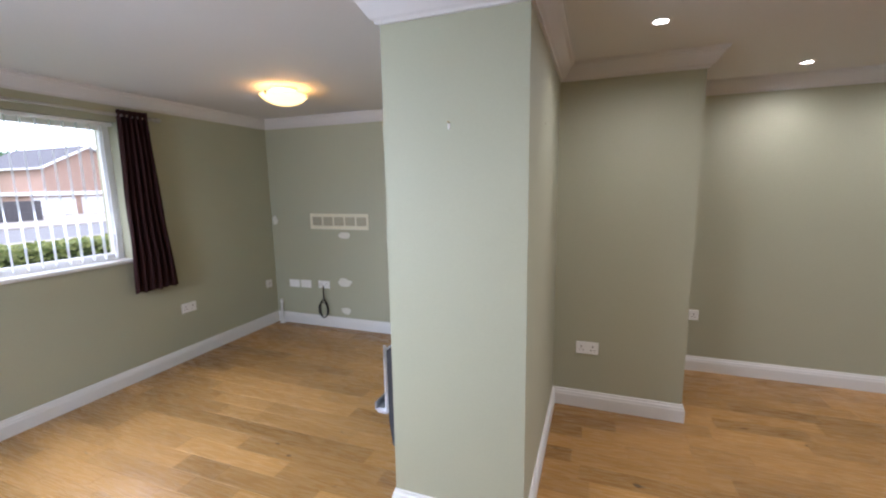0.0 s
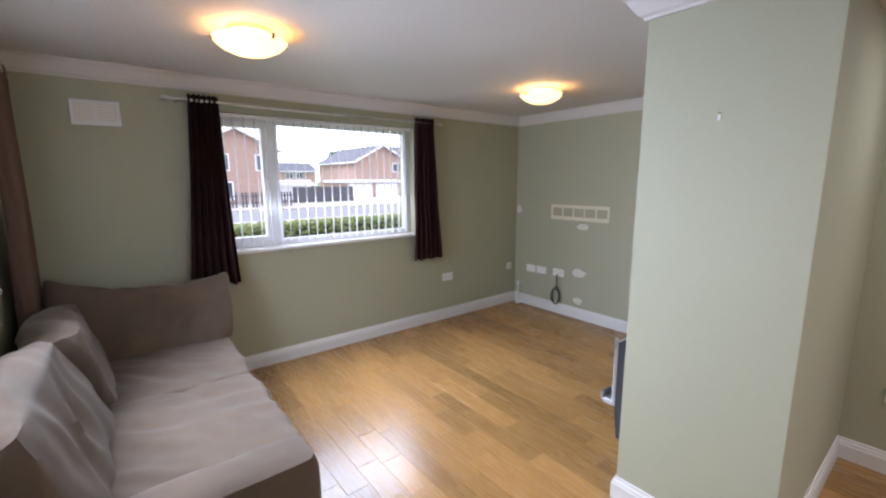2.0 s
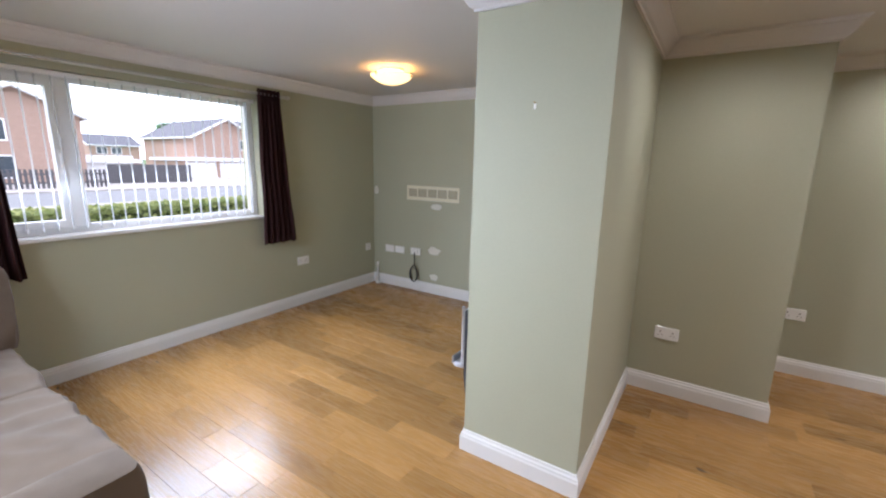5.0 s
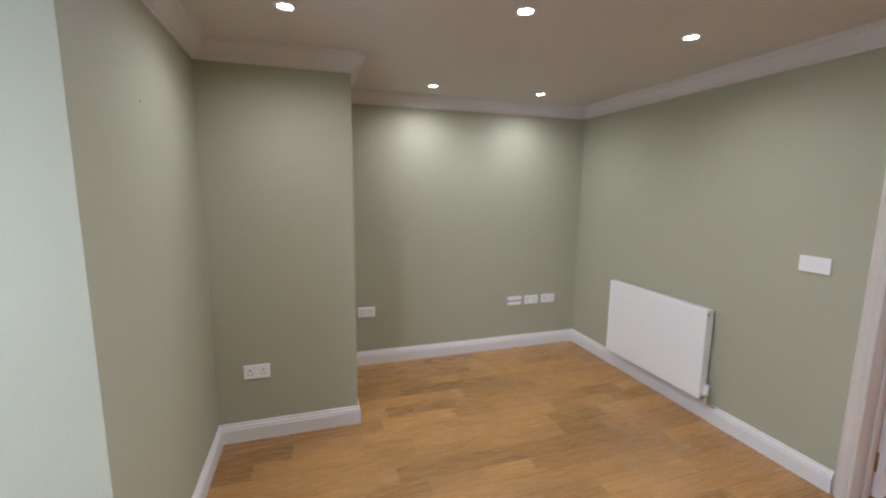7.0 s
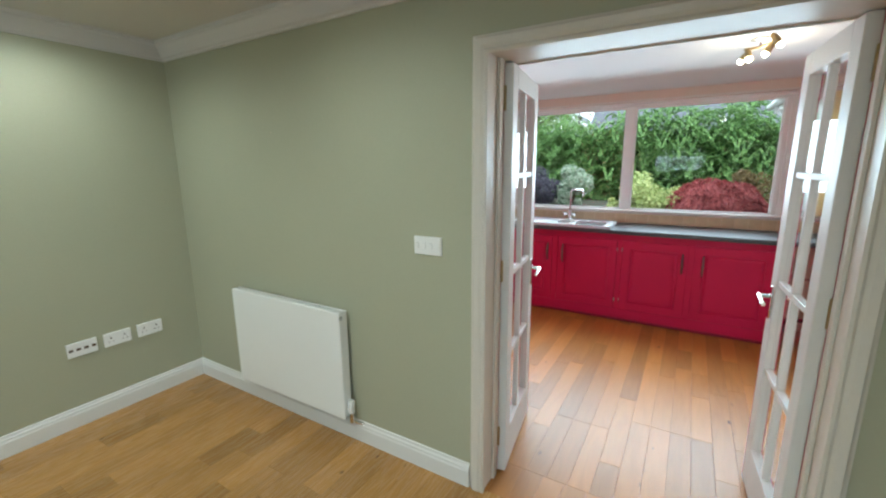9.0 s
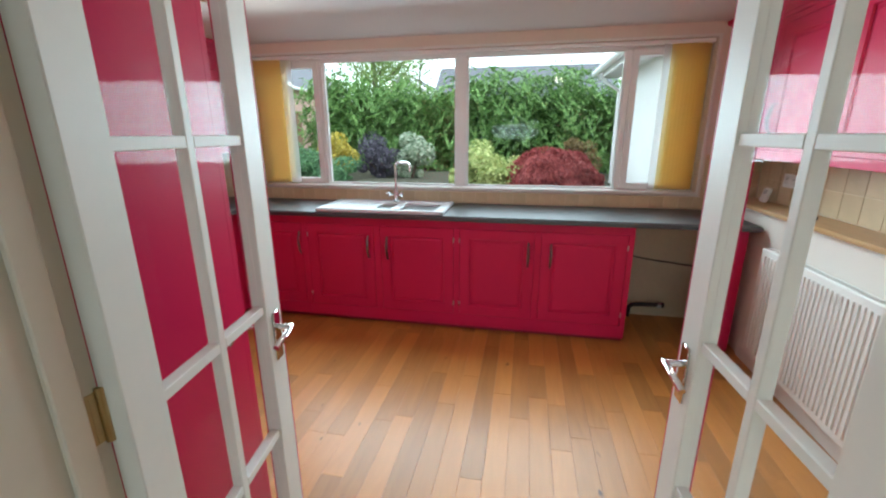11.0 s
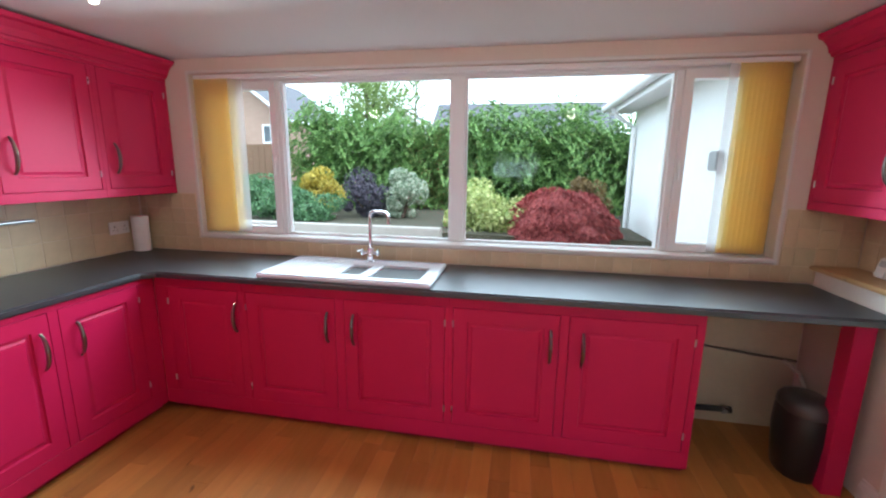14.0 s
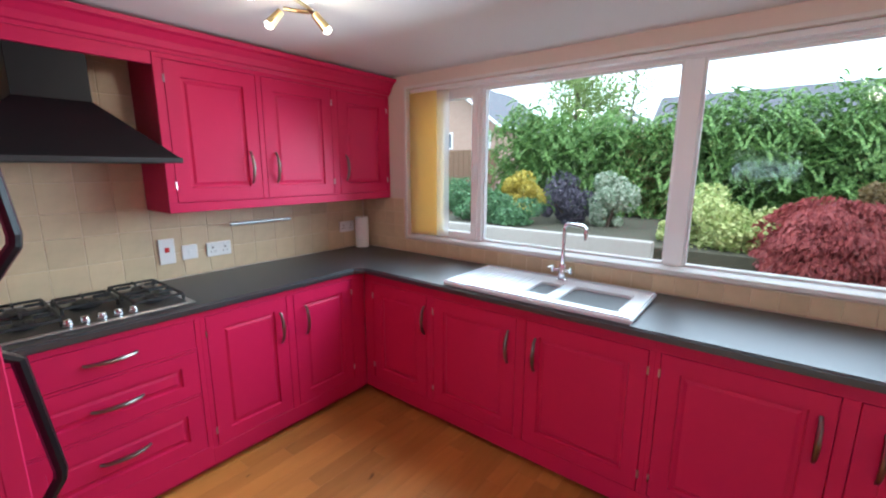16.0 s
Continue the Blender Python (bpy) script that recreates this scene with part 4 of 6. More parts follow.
BINP = mat("black_bin_plastic", (0.012, 0.012, 0.014), 0.35, vary=0.1)
dustbin = thing("pedal_bin", (5.97, -0.275, 0), "black plastic swing bin with a silver lid", "bin")
bm = bm_new()
rings = []
for k, z in ((0.84, 0.0), (0.88, 0.01), (0.97, 0.14), (1.02, 0.27), (1.0, 0.38), (0.97, 0.40)):
    pts = []
    hx, hy, r = 0.125 * k, 0.105 * k, 0.085
    for sx, sy, a0 in ((1, 1, 0), (-1, 1, 90), (-1, -1, 180), (1, -1, 270)):
        for q in range(4):
            a = radians(a0 + 30 * q)
            pts.append((5.97 + sx * (hx - r) + math.cos(a) * r, -0.275 + sy * (hy - r) + math.sin(a) * r, z * 0.87))
    rings.append([bm.verts.new(p) for p in pts])
for a, b in zip(rings, rings[1:]):
    for i in range(16):
        bm.faces.new((a[i], a[(i + 1) % 16], b[(i + 1) % 16], b[i]))
bm.faces.new(rings[0][::-1])
bm.faces.new(rings[-1])
part("bucket", bm, BINP, dustbin, smooth=True)
bm = bm_new()
rings = []
for k, z in ((0.98, 0.40), (1.0, 0.415), (0.96, 0.45), (0.84, 0.475), (0.55, 0.49)):
    pts = []
    hx, hy, r = 0.125 * k, 0.105 * k, 0.085 * k
    for sx, sy, a0 in ((1, 1, 0), (-1, 1, 90), (-1, -1, 180), (1, -1, 270)):
        for q in range(4):
            a = radians(a0 + 30 * q)
            pts.append((5.97 + sx * (hx - r) + math.cos(a) * r, -0.275 + sy * (hy - r) + math.sin(a) * r, z * 0.87))
    rings.append([bm.verts.new(p) for p in pts])
for a, b in zip(rings, rings[1:]):
    for i in range(16):
        bm.faces.new((a[i], a[(i + 1) % 16], b[(i + 1) % 16], b[i]))
bm.faces.new(rings[0][::-1])
bm.faces.new(rings[-1])
part("lid", bm, mat("grey_bin_lid", (0.07, 0.068, 0.068), 0.3, metal=0.4), dustbin, "domed grey lid", smooth=True)

# small kitchen things
def paper_roll():
    r = thing("kitchen_roll", (6.265, 3.862, 0.905), "white kitchen paper roll standing in the corner", "paper roll")
    part("paper", lathe(bm_new(), [(0.018, 0), (0.052, 0), (0.054, 0.005), (0.054, 0.245), (0.052, 0.25), (0.018, 0.25), (0.018, 0.0)], (6.265, 3.862, 0.905), 24), mat("white_paper", (0.82, 0.81, 0.79), 0.9, bump=0.2, bump_scale=150), r, smooth=True)
    part("core", lathe(bm_new(), [(0.0175, 0), (0.0175, 0.249), (0.0165, 0.249), (0.0165, 0)], (6.265, 3.862, 0.905), 16), mat("card", (0.4, 0.3, 0.2), 0.9), r)


paper_roll()
bm = tube(bm_new(), [(5.226, 3.912, 1.194), (5.645, 3.912, 1.194)], 0.011)
rail = thing("utensil_rail", (5.43, 3.93, 1.194), "thin steel utensil rail on the tiles", "rail")
part("bar", bm, STEEL, rail, smooth=True)
for x in (5.256, 5.614):
    part("bracket", cyl(bm_new(), (x, 3.912, 1.194), (x, 3.943, 1.194), 0.006), STEEL, rail)


def plate(F, u0, u1, z0, z1, label, kind="socket", style="socket", group="wall sockets and switches"):
    """A wall plate with its switches or pin holes. n out from the wall."""
    p = thing(kind, F((u0 + u1) / 2, 0, (z0 + z1) / 2), label, "socket" if "socket" in kind else "switch", group)
    part("plate", fbox(bm_new(), F, u0, u1, 0.0, 0.010, z0, z1, 0.003), PLASTIC, p)
    uc, zc, w = (u0 + u1) / 2, (z0 + z1) / 2, u1 - u0
    if style == "socket":
        cols = (uc - w * 0.25, uc + w * 0.25) if w > 0.11 else (uc,)
        for c in cols:
            sgn = 1 if c >= uc else -1
            bm = bm_new()
            fbox(bm, F, c - 0.004, c + 0.004, 0.0100, 0.0112, zc + 0.006, zc + 0.015)
            fbox(bm, F, c - 0.015, c - 0.008, 0.0100, 0.0112, zc - 0.016, zc - 0.011)
            fbox(bm, F, c + 0.008, c + 0.015, 0.0100, 0.0112, zc - 0.016, zc - 0.011)
            part("pin_holes", bm, UNDER, p)
            part("rocker", fbox(bm_new(), F, c - 0.008, c + 0.008, 0.010, 0.0135, zc + 0.018, zc + 0.034, 0.001), PLASTIC, p)
    elif style == "switch":
        n = 4 if w > 0.11 else 1
        for i in range(n):
            c = u0 + w * (i + 0.5) / n
            part("rocker", fbox(bm_new(), F, c - 0.009, c + 0.009, 0.010, 0.0135, zc - 0.014, zc + 0.014, 0.0015), PLASTIC, p)
    elif style == "aerial":
        bm = bm_new()
        for i in range(4):
            c = u0 + w * (i + 0.5) / 4
            fbox(bm, F, c - 0.011, c + 0.011, 0.010, 0.0112, zc - 0.007, zc + 0.007)
        part("outlets", bm, UNDER, p)
    elif style == "cooker":
        part("rocker", fbox(bm_new(), F, uc - 0.012, uc + 0.012, 0.010, 0.015, zc - 0.004, zc + 0.024, 0.0015), mat("red_switch", (0.5, 0.02, 0.02), 0.3), p, "red cooker switch rocker")
    return p


FKN = lambda u, n, z: (u, KY1 - 0.010 - n, z)
plate(FKN, 4.821, 4.904, 0.997, 1.144, "white cooker switch with a red rocker", "cooker_switch", "cooker")
plate(FKN, 4.939, 5.025, 1.008, 1.094, "white single switch plate on the tiles", "wall_switch", "switch")
plate(FKN, 5.076, 5.225, 1.003, 1.091, "white double socket on the beige tiles", "wall_socket")
plate(FKN, 6.095, 6.241, 1.036, 1.122, "white double socket beside the kitchen roll", "wall_socket")
FKS = lambda u, n, z: (u, KY0 - 0.19 + n, z)
plate(FKS, 5.892, 6.038, 1.126, 1.212, "white double socket above the oak ledge", "wall_socket")
phone = thing("cordless_phone_base", (6.11, -0.57, 1.008), "small white device leaning on the oak ledge", "phone")
bm = box(bm_new(), (-0.035, -0.012, 0), (0.035, 0.012, 0.10), 0.006, Matrix.Translation((6.11, -0.57, 1.010)) @ Matrix.Rotation(radians(14), 4, "X"))
part("case", bm, PLASTIC, phone)
bm = box(bm_new(), (-0.02, 0.012, 0.055), (0.02, 0.0135, 0.085), 0, Matrix.Translation((6.11, -0.57, 1.010)) @ Matrix.Rotation(radians(14), 4, "X"))
part("screen", bm, mat("pale_grey_screen", (0.45, 0.47, 0.48), 0.3), phone)
clip = thing("small_black_plug", (5.48, -0.515, 1.008), "small black plug with a white cap on the ledge", "plug")
part("body", box(bm_new(), (5.46, -0.53, 1.008), (5.495, -0.50, 1.03), 0.004), BLACKMATT, clip)
part("cap", box(bm_new(), (5.495, -0.523, 1.008), (5.515, -0.507, 1.02), 0.003), PLASTIC, clip)

# pipes under the worktop
structure("wall_bare_plaster", box(bm_new(), (KX1 - 0.005, -0.44, 0.0), (KX1 + 0.002, 0.299, 0.86)), BAREWALL, "bare cream plaster under the worktop", "wall")
single("thin_pipe", tube(bm_new(), [(6.352, 0.31, 0.545), (6.345, 0.09, 0.497), (6.347, -0.05, 0.478), (6.345, -0.12, 0.473), (6.342, -0.20, 0.462), (6.347, -0.30, 0.452), (6.345, -0.43, 0.440)], 0.007), mat("grey_cable", (0.14, 0.12, 0.10), 0.6), "thin grey cable clipped along the bare wall", "cable", smooth=True)
single("pale_hose", tube(bm_new(), [(6.30, -0.335, 0.455), (6.28, -0.365, 0.44), (6.24, -0.395, 0.40), (6.20, -0.41, 0.33), (6.18, -0.415, 0.20), (6.18, -0.415, 0.006)], 0.013), mat("pale_hose_plastic", (0.62, 0.58, 0.50), 0.5), "pale plastic hose hanging down the bare wall", "hose", smooth=True)
wp = thing("waste_pipe", (6.28, 0.12, 0.12), "black plastic waste pipe with a steel clip", "pipe")
part("pipe", tube(bm_new(), [(6.28, 0.17, 0.012), (6.28, 0.165, 0.09), (6.28, 0.14, 0.118), (6.28, 0.08, 0.124), (6.28, -0.07, 0.128)], 0.018), BLACKMATT, wp, smooth=True)
part("clip", cyl(bm_new(), (6.28, -0.05, 0.128), (6.28, -0.075, 0.128), 0.026), STEEL, wp)
part("end_cap", cyl(bm_new(), (6.28, -0.076, 0.128), (6.28, -0.10, 0.128), 0.021), BLACKMATT, wp)
single("rubber_hose", tube(bm_new(), [(6.20, 0.25, 0.022), (6.20, 0.24, 0.10), (6.21, 0.245, 0.19)], 0.022), BLACKMATT, "black rubber hose end on the floor", "hose", smooth=True)

# kitchen ceiling lights
def spot_bar(x, y, label, heads, along_x=False):
    s = thing("ceiling_spotlight_bar", (x, y, KH), label, "ceiling light", "kitchen ceiling lights")
    part("rose", lathe(bm_new(), [(0.05, 0), (0.05, -0.012), (0.03, -0.022), (0, -0.022)], (x, y, KH), 20), STEEL, s, smooth=True)
    pts = [(x + 0.16 * math.sin(t * 2.6) * (1 if t >= 0 else 1), y + 0.19 * t, KH - 0.035 - 0.012 * math.cos(t * 3)) for t in [k / 5 - 1 for k in range(11)]]
    if along_x:
        pts = [(x + (q[1] - y) * 0.85, y + (q[0] - x) * 0.4, q[2]) for q in pts]
    part("bar", tube(bm_new(), pts, 0.008), BRASS, s, smooth=True)
    part("stem", cyl(bm_new(), (x, y, KH - 0.022), (x, y, KH - 0.05), 0.008), STEEL, s)
    for k, (dx, dy) in zip((0, 3, 7, 10), heads):
        p = Vector(pts[k])
        d = Vector((dx, dy, -0.75)).normalized()
        h = part("lamp_head", cyl(bm_new(), p + d * 0.012, p + d * 0.085, 0.015, 0.021), BRASS, s, smooth=True)
        part("bulb", lathe_at(p + d * 0.086, d, 0.018), BULB, h)
    lamp("kitchen_spot_light", "POINT", pose(x, y, KH - 0.16), 7.0, (1.0, 0.80, 0.58), radius=0.05)


def lathe_at(p, d, r):
    bm = bm_new()
    bmesh.ops.create_uvsphere(bm, u_segments=12, v_segments=8, radius=r)
    bm.transform(Matrix.Translation(p))
    return bm


BULB = glow_mat("lit_halogen_bulb", (1.0, 0.85, 0.62), 14)
spot_bar(4.80, 0.73, "brass ceiling spotlight bar with four lit heads", [(-0.5, -0.4), (-0.4, 0.4), (-0.6, -0.1), (-0.3, 0.5)], True)
spot_bar(4.98, 2.71, "brass ceiling spotlight bar with lit turned heads", [(0.5, 0.3), (-0.6, 0.4), (0.6, -0.3), (-0.5, 0.5)])

# ---- living room ----
SUEDE = mat("taupe_suede", (0.130, 0.094, 0.067), 0.9, spec=0.2, vary=0.16, scale=14, bump=0.25, bump_scale=180, stain=0.28, stain_scale=5, sheen=0.12)
VELVET = mat("dark_plum_curtain_cloth", (0.030, 0.010, 0.010), 0.85, spec=0.2, vary=0.15, scale=120, bump=0.3, bump_scale=500)
TAUPEC = cloth_mat("taupe_curtain_cloth", (0.16, 0.10, 0.075), 0.25, 0.1)


def cushion(center, size, m, seed, puff=0.35, wrinkle=0.012, cuts=14, sag=0.0):
    """A soft filled cushion: box rounded towards its edges, with creases."""
    bm = bm_new()
    bmesh.ops.create_cube(bm, size=2)
    bmesh.ops.subdivide_edges(bm, edges=bm.edges[:], cuts=cuts, use_grid_fill=True)
    off = Vector((seed * 7.3, seed * 3.1, 0))
    for v in bm.verts:
        x, y, z = v.co
        ax, ay, az = abs(x), abs(y), abs(z)
        fx, fy, fz = 1 - ax ** 6, 1 - ay ** 6, 1 - az ** 6
        k = 0.10
        px = x * (1 - k * (1 - fy) * 0.5 - k * (1 - fz) * 0.4)
        py = y * (1 - k * (1 - fx) * 0.5 - k * (1 - fz) * 0.4)
        pz = z * (1 - puff * (1 - (1 - ax ** 3) * (1 - ay ** 3)))
        p = Vector((px * size[0] / 2, py * size[1] / 2, pz * size[2] / 2))
        w = 1 - 2.2 * abs(noise.noise(Vector((p.x * 2.2 + p.y * 2.6, p.y * 5.5 - p.x * 6.5, p.z * 3.5)) + off))
        w2 = noise.noise(Vector((p.x * 5, p.y * 3.5, p.z * 6)) + off * 2)
        p += Vector((x, y, z)).normalized() * (w * wrinkle + w2 * wrinkle * 0.5)
        if z > 0:
            p.z -= sag * z * (1 - (1.15 * y - 0.25) ** 2)
        v.co = p
    bm.transform(Matrix.Translation(center) @ m)
    return bm


def sofa():
    s = thing("sofa", (-2.0, 0.1, 0), "taupe suede sofa with loose cushions under the window", "sofa")
    part("base", box(bm_new(), (-3.02, -0.36, 0.03), (-1.00, 0.54, 0.27), 0.03), SUEDE, s, smooth=True)
    for x0, x1, sd in ((-2.98, -2.08, 1), (-2.08, -1.16, 2)):
        part("seat_cushion", cushion(((x0 + x1) / 2, 0.155, 0.335), (x1 - x0 + 0.015, 0.90, 0.215), Matrix.Identity(4), sd, 0.08, 0.017, 36), SUEDE, s, smooth=True)
    part("arm", cushion((-1.07, 0.10, 0.31), (0.20, 0.96, 0.46), Matrix.Identity(4), 5, 0.08, 0.006), SUEDE, s, smooth=True)
    part("backrest", box(bm_new(), (-3.02, -0.42, 0.05), (-1.0, -0.34, 0.46), 0.03), SUEDE, s, smooth=True)
    part("back_cushion", cushion((-2.90, 0.16, 0.645), (0.20, 0.98, 0.50), Matrix.Rotation(radians(-14), 4, "Y"), 6, 0.05, 0.024, 30, 0.07), SUEDE, s, "slumped taupe end cushion", smooth=True)
    part("back_cushion", cushion((-2.38, -0.21, 0.63), (0.72, 0.22, 0.50), Matrix.Rotation(radians(16), 4, "X") @ Matrix.Rotation(radians(5), 4, "Z"), 7, 0.22, 0.022, 28), SUEDE, s, smooth=True)
    part("back_cushion", cushion((-1.52, -0.235, 0.62), (0.96, 0.22, 0.56), Matrix.Rotation(radians(20), 4, "X"), 8, 0.22, 0.026, 30), SUEDE, s, smooth=True)
    for x in (-2.95, -1.08):
        for y in (-0.30, 0.46):
            part("foot", cyl(bm_new(), (x, y, 0), (x, y, 0.035), 0.02, 0.026), BLACKMATT, s)


sofa()


def curtain(F, u0, u1, u0b, u1b, ztop, zbot, folds, cloth, label, seed, depth=0.035):
    """A gathered eyelet curtain: a folded sheet with thickness from rod to hem; it widens from (u0, u1) to (u0b, u1b)."""
    c = thing("curtain", F((u0b + u1b) / 2, 0.0, zbot), label, "curtain", "living room curtains")
    bm = bm_new()
    nu, nz = folds * 8, 16
    grid = []
    for side in (0, 1):
        sheet = []
        for j in range(nz + 1):
            t = j / nz
            z = ztop + (zbot - ztop) * t
            row = []
            for i in range(nu + 1):
                q = i / nu
                a, b = u0 + (u0b - u0) * t ** 1.3, u1 + (u1b - u1) * t ** 1.3
                u = a + (b - a) * q
                ph = q * folds * math.tau + 0.5 * noise.noise(Vector((q * 4, t * 2, seed)))
                n = depth * math.sin(ph) * (1 - 0.15 * t) + 0.02 * noise.noise(Vector((q * 3, t * 3, seed + 5)))
                row.append(bm.verts.new(F(u, n + side * 0.003, z + (0.010 * math.sin(ph * 0.5) if j == nz else 0))))
            sheet.append(row)
        grid.append(sheet)
    for s, sheet in enumerate(grid):
        for r0, r1 in zip(sheet, sheet[1:]):
            for i in range(nu):
                bm.faces.new((r0[i], r0[i + 1], r1[i + 1], r1[i]))
    for j in range(nz):
        for e in (0, nu):
            bm.faces.new((grid[0][j][e], grid[0][j + 1][e], grid[1][j + 1][e], grid[1][j][e]))
    for i in range(nu):
        for j in (0, nz):
            bm.faces.new((grid[0][j][i], grid[0][j][i + 1], grid[1][j][i + 1], grid[1][j][i]))
    part("cloth", bm, cloth, c, smooth=True)
    return c


def eyelets(c, F, us, z):
    for u in us:
        bm = bm_new()
        pts = [F(u, 0.05, z)]
        ringpts = [Vector(F(u + 0.022 * math.cos(a * math.tau / 14), 0.045, z + 0.022 * math.sin(a * math.tau / 14))) for a in range(15)]
        tube(bm, ringpts, 0.005, 6)
        part("eyelet", bm, STEEL, c, "steel eyelet ring", smooth=True)


FCW = lambda u, n, z: (XW + 0.085 + n, u, z)
FCS = lambda u, n, z: (u, YS + 0.085 + n, z)
curtain(FCW, 0.53, 0.72, 0.43, 0.77, 2.145, 0.77, 6, VELVET, "dark plum gathered curtain beside the west window", 1)
curtain(FCW, 2.43, 2.66, 2.405, 2.765, 2.145, 0.735, 6, VELVET, "dark plum gathered curtain beside the west window", 2)
c3 = curtain(FCS, -2.94, -2.62, -2.95, -2.55, 2.165, 0.62, 4, TAUPEC, "taupe eyelet curtain behind the sofa corner", 3, 0.04)
eyelets(c3, FCS, (-2.86, -2.70), 2.125)
curtain(FCS, -0.83, -0.62, -0.83, -0.58, 2.165, 0.62, 3, VELVET, "dark plum curtain beside the south window", 4, 0.03)


def curtain_rod(F, u0, u1, z, label):
    r = thing("curtain_rod", F((u0 + u1) / 2, 0, z), label, "curtain rod")
    part("pole", tube(bm_new(), [F(u0, 0, z), F(u1, 0, z)], 0.011), STEEL, r, smooth=True)
    for u, s in ((u0, -1), (u1, 1)):
        bm = tube(bm_new(), [F(u, 0, z), F(u + s * 0.012, 0, z), F(u + s * 0.03, 0, z), F(u + s * 0.045, 0, z)], [0.014, 0.019, 0.019, 0.012], 12)
        part("finial", bm, STEEL, r, smooth=True)
    for u in (u0 + 0.05, u1 - 0.05):
        part("bracket", box(bm_new(), F(u - 0.008, -0.085, z - 0.012), F(u + 0.008, 0.0, z + 0.004), 0.002), STEEL, r)


curtain_rod(FCW, 0.42, 2.72, 2.105, "brushed steel curtain rod above the west window")
curtain_rod(FCS, -2.98, -0.56, 2.125, "brushed steel curtain rod above the south window")

# stove
STOVE = mat("charcoal_stove_enamel", (0.030, 0.033, 0.042), 0.4, vary=0.1, bump=0.1)
SILVER = mat("silver_stove_trim", (0.55, 0.56, 0.60), 0.32, metal=0.7, vary=0.03)
st = thing("gas_stove", (-0.62, 2.60, 0), "charcoal gas stove with silver trim on the chimney breast", "stove")
bm = bm_new()
pts_a = [(PX0 - 0.003, 0.0), (-0.725, 0.0), (-0.745, 0.16), (-0.745, 0.60), (-0.58, 0.735), (PX0 - 0.003, 0.735)]
a = [bm.verts.new((x, 2.30, z)) for x, z in pts_a]
b = [bm.verts.new((x, 2.80, z)) for x, z in pts_a]
for i in range(6):
    bm.faces.new((a[i], a[(i + 1) % 6], b[(i + 1) % 6], b[i]))
bm.faces.new(a[::-1])
bm.faces.new(b)
part("body", bm, STOVE, st)
bm = bm_new()
for y0, y1 in ((2.292, 2.34), (2.74, 2.808)):
    box(bm, (-0.768, y0, 0.20), (-0.745, y1, 0.60), 0.006)
box(bm, (-0.768, 2.34, 0.55), (-0.745, 2.74, 0.60), 0.006)
part("front_frame", bm, SILVER, st, "silver front frame")
bm = box(bm_new(), (-0.765, 2.292, 0.56), (-0.745, 2.30, 0.63), 0.003)
part("corner_clip", bm, SILVER, st, "silver corner clip")
bm = box(bm_new(), (-0.82, 2.285, 0.20), (-0.745, 2.815, 0.235), 0.008)
box(bm, (-0.832, 2.285, 0.215), (-0.818, 2.815, 0.27), 0.005)
part("hearth_lip", bm, SILVER, st, "silver projecting lip")
part("window", box(bm_new(), (-0.751, 2.34, 0.24), (-0.7455, 2.74, 0.55)), BLACKGLOSS, st, "dark glass front")

# air vents
vent = thing("air_vent", (XW, 0.025, 1.98), "white plastic wall vent with two louvre panels", "vent")
FVW = lambda u, n, z: (XW + n, u, z)
part("frame", quad_frame(bm_new(), FVW, -0.10, 0.15, 1.905, 2.06, 0.022, 0, 0.014), PLASTIC, vent)
part("divider", fbox(bm_new(), FVW, 0.020, 0.030, 0, 0.012, 1.927, 2.038), PLASTIC, vent)
for k in range(7):
    z = 1.93 + 0.0155 * k
    part("slat", fbox(bm_new(), FVW, -0.078, 0.020, 0.001, 0.009, z, z + 0.009), PLASTIC, vent)
    part("slat", fbox(bm_new(), FVW, 0.030, 0.128, 0.001, 0.009, z, z + 0.009), PLASTIC, vent)
part("backing", fbox(bm_new(), FVW, -0.078, 0.128, 0.0, 0.001, 1.927, 2.038), GROUT, vent)

FN2 = lambda u, n, z: (u, YN - n, z)
CREAMP = mat("cream_vent_plastic", (0.70, 0.66, 0.50), 0.45, vary=0.02)
v2 = thing("wall_vent", (-2.2, YN, 1.18), "long cream wall vent with five grilles", "vent")
xs = [-2.535 + 0.138 * k for k in range(5)]
bm = bm_new()
fbox(bm, FN2, -2.56, -1.835, 0, 0.012, 1.232, 1.268, 0.002)
fbox(bm, FN2, -2.56, -1.835, 0, 0.012, 1.100, 1.140, 0.002)
edges = [-2.56] + [e for x in xs for e in (x + 0.005, x + 0.125)] + [-1.835]
for e0, e1 in zip(edges[::2], edges[1::2]):
    fbox(bm, FN2, e0, e1, 0, 0.012, 1.140, 1.232)
part("frame", bm, CREAMP, v2)
GRILLE = mat("tan_vent_grille", (0.42, 0.38, 0.27), 0.6)
for x in xs:
    bm = bm_new()
    fbox(bm, FN2, x + 0.005, x + 0.125, 0.0, 0.002, 1.140, 1.232)
    for k in range(6):
        fbox(bm, FN2, x + 0.005, x + 0.125, 0.002, 0.008, 1.146 + 0.0145 * k, 1.153 + 0.0145 * k)
    part("grille", bm, GRILLE, v2)

# filler patches
FILL = mat("white_wall_filler", (0.66, 0.65, 0.58), 0.85, vary=0.06, bump=0.3)


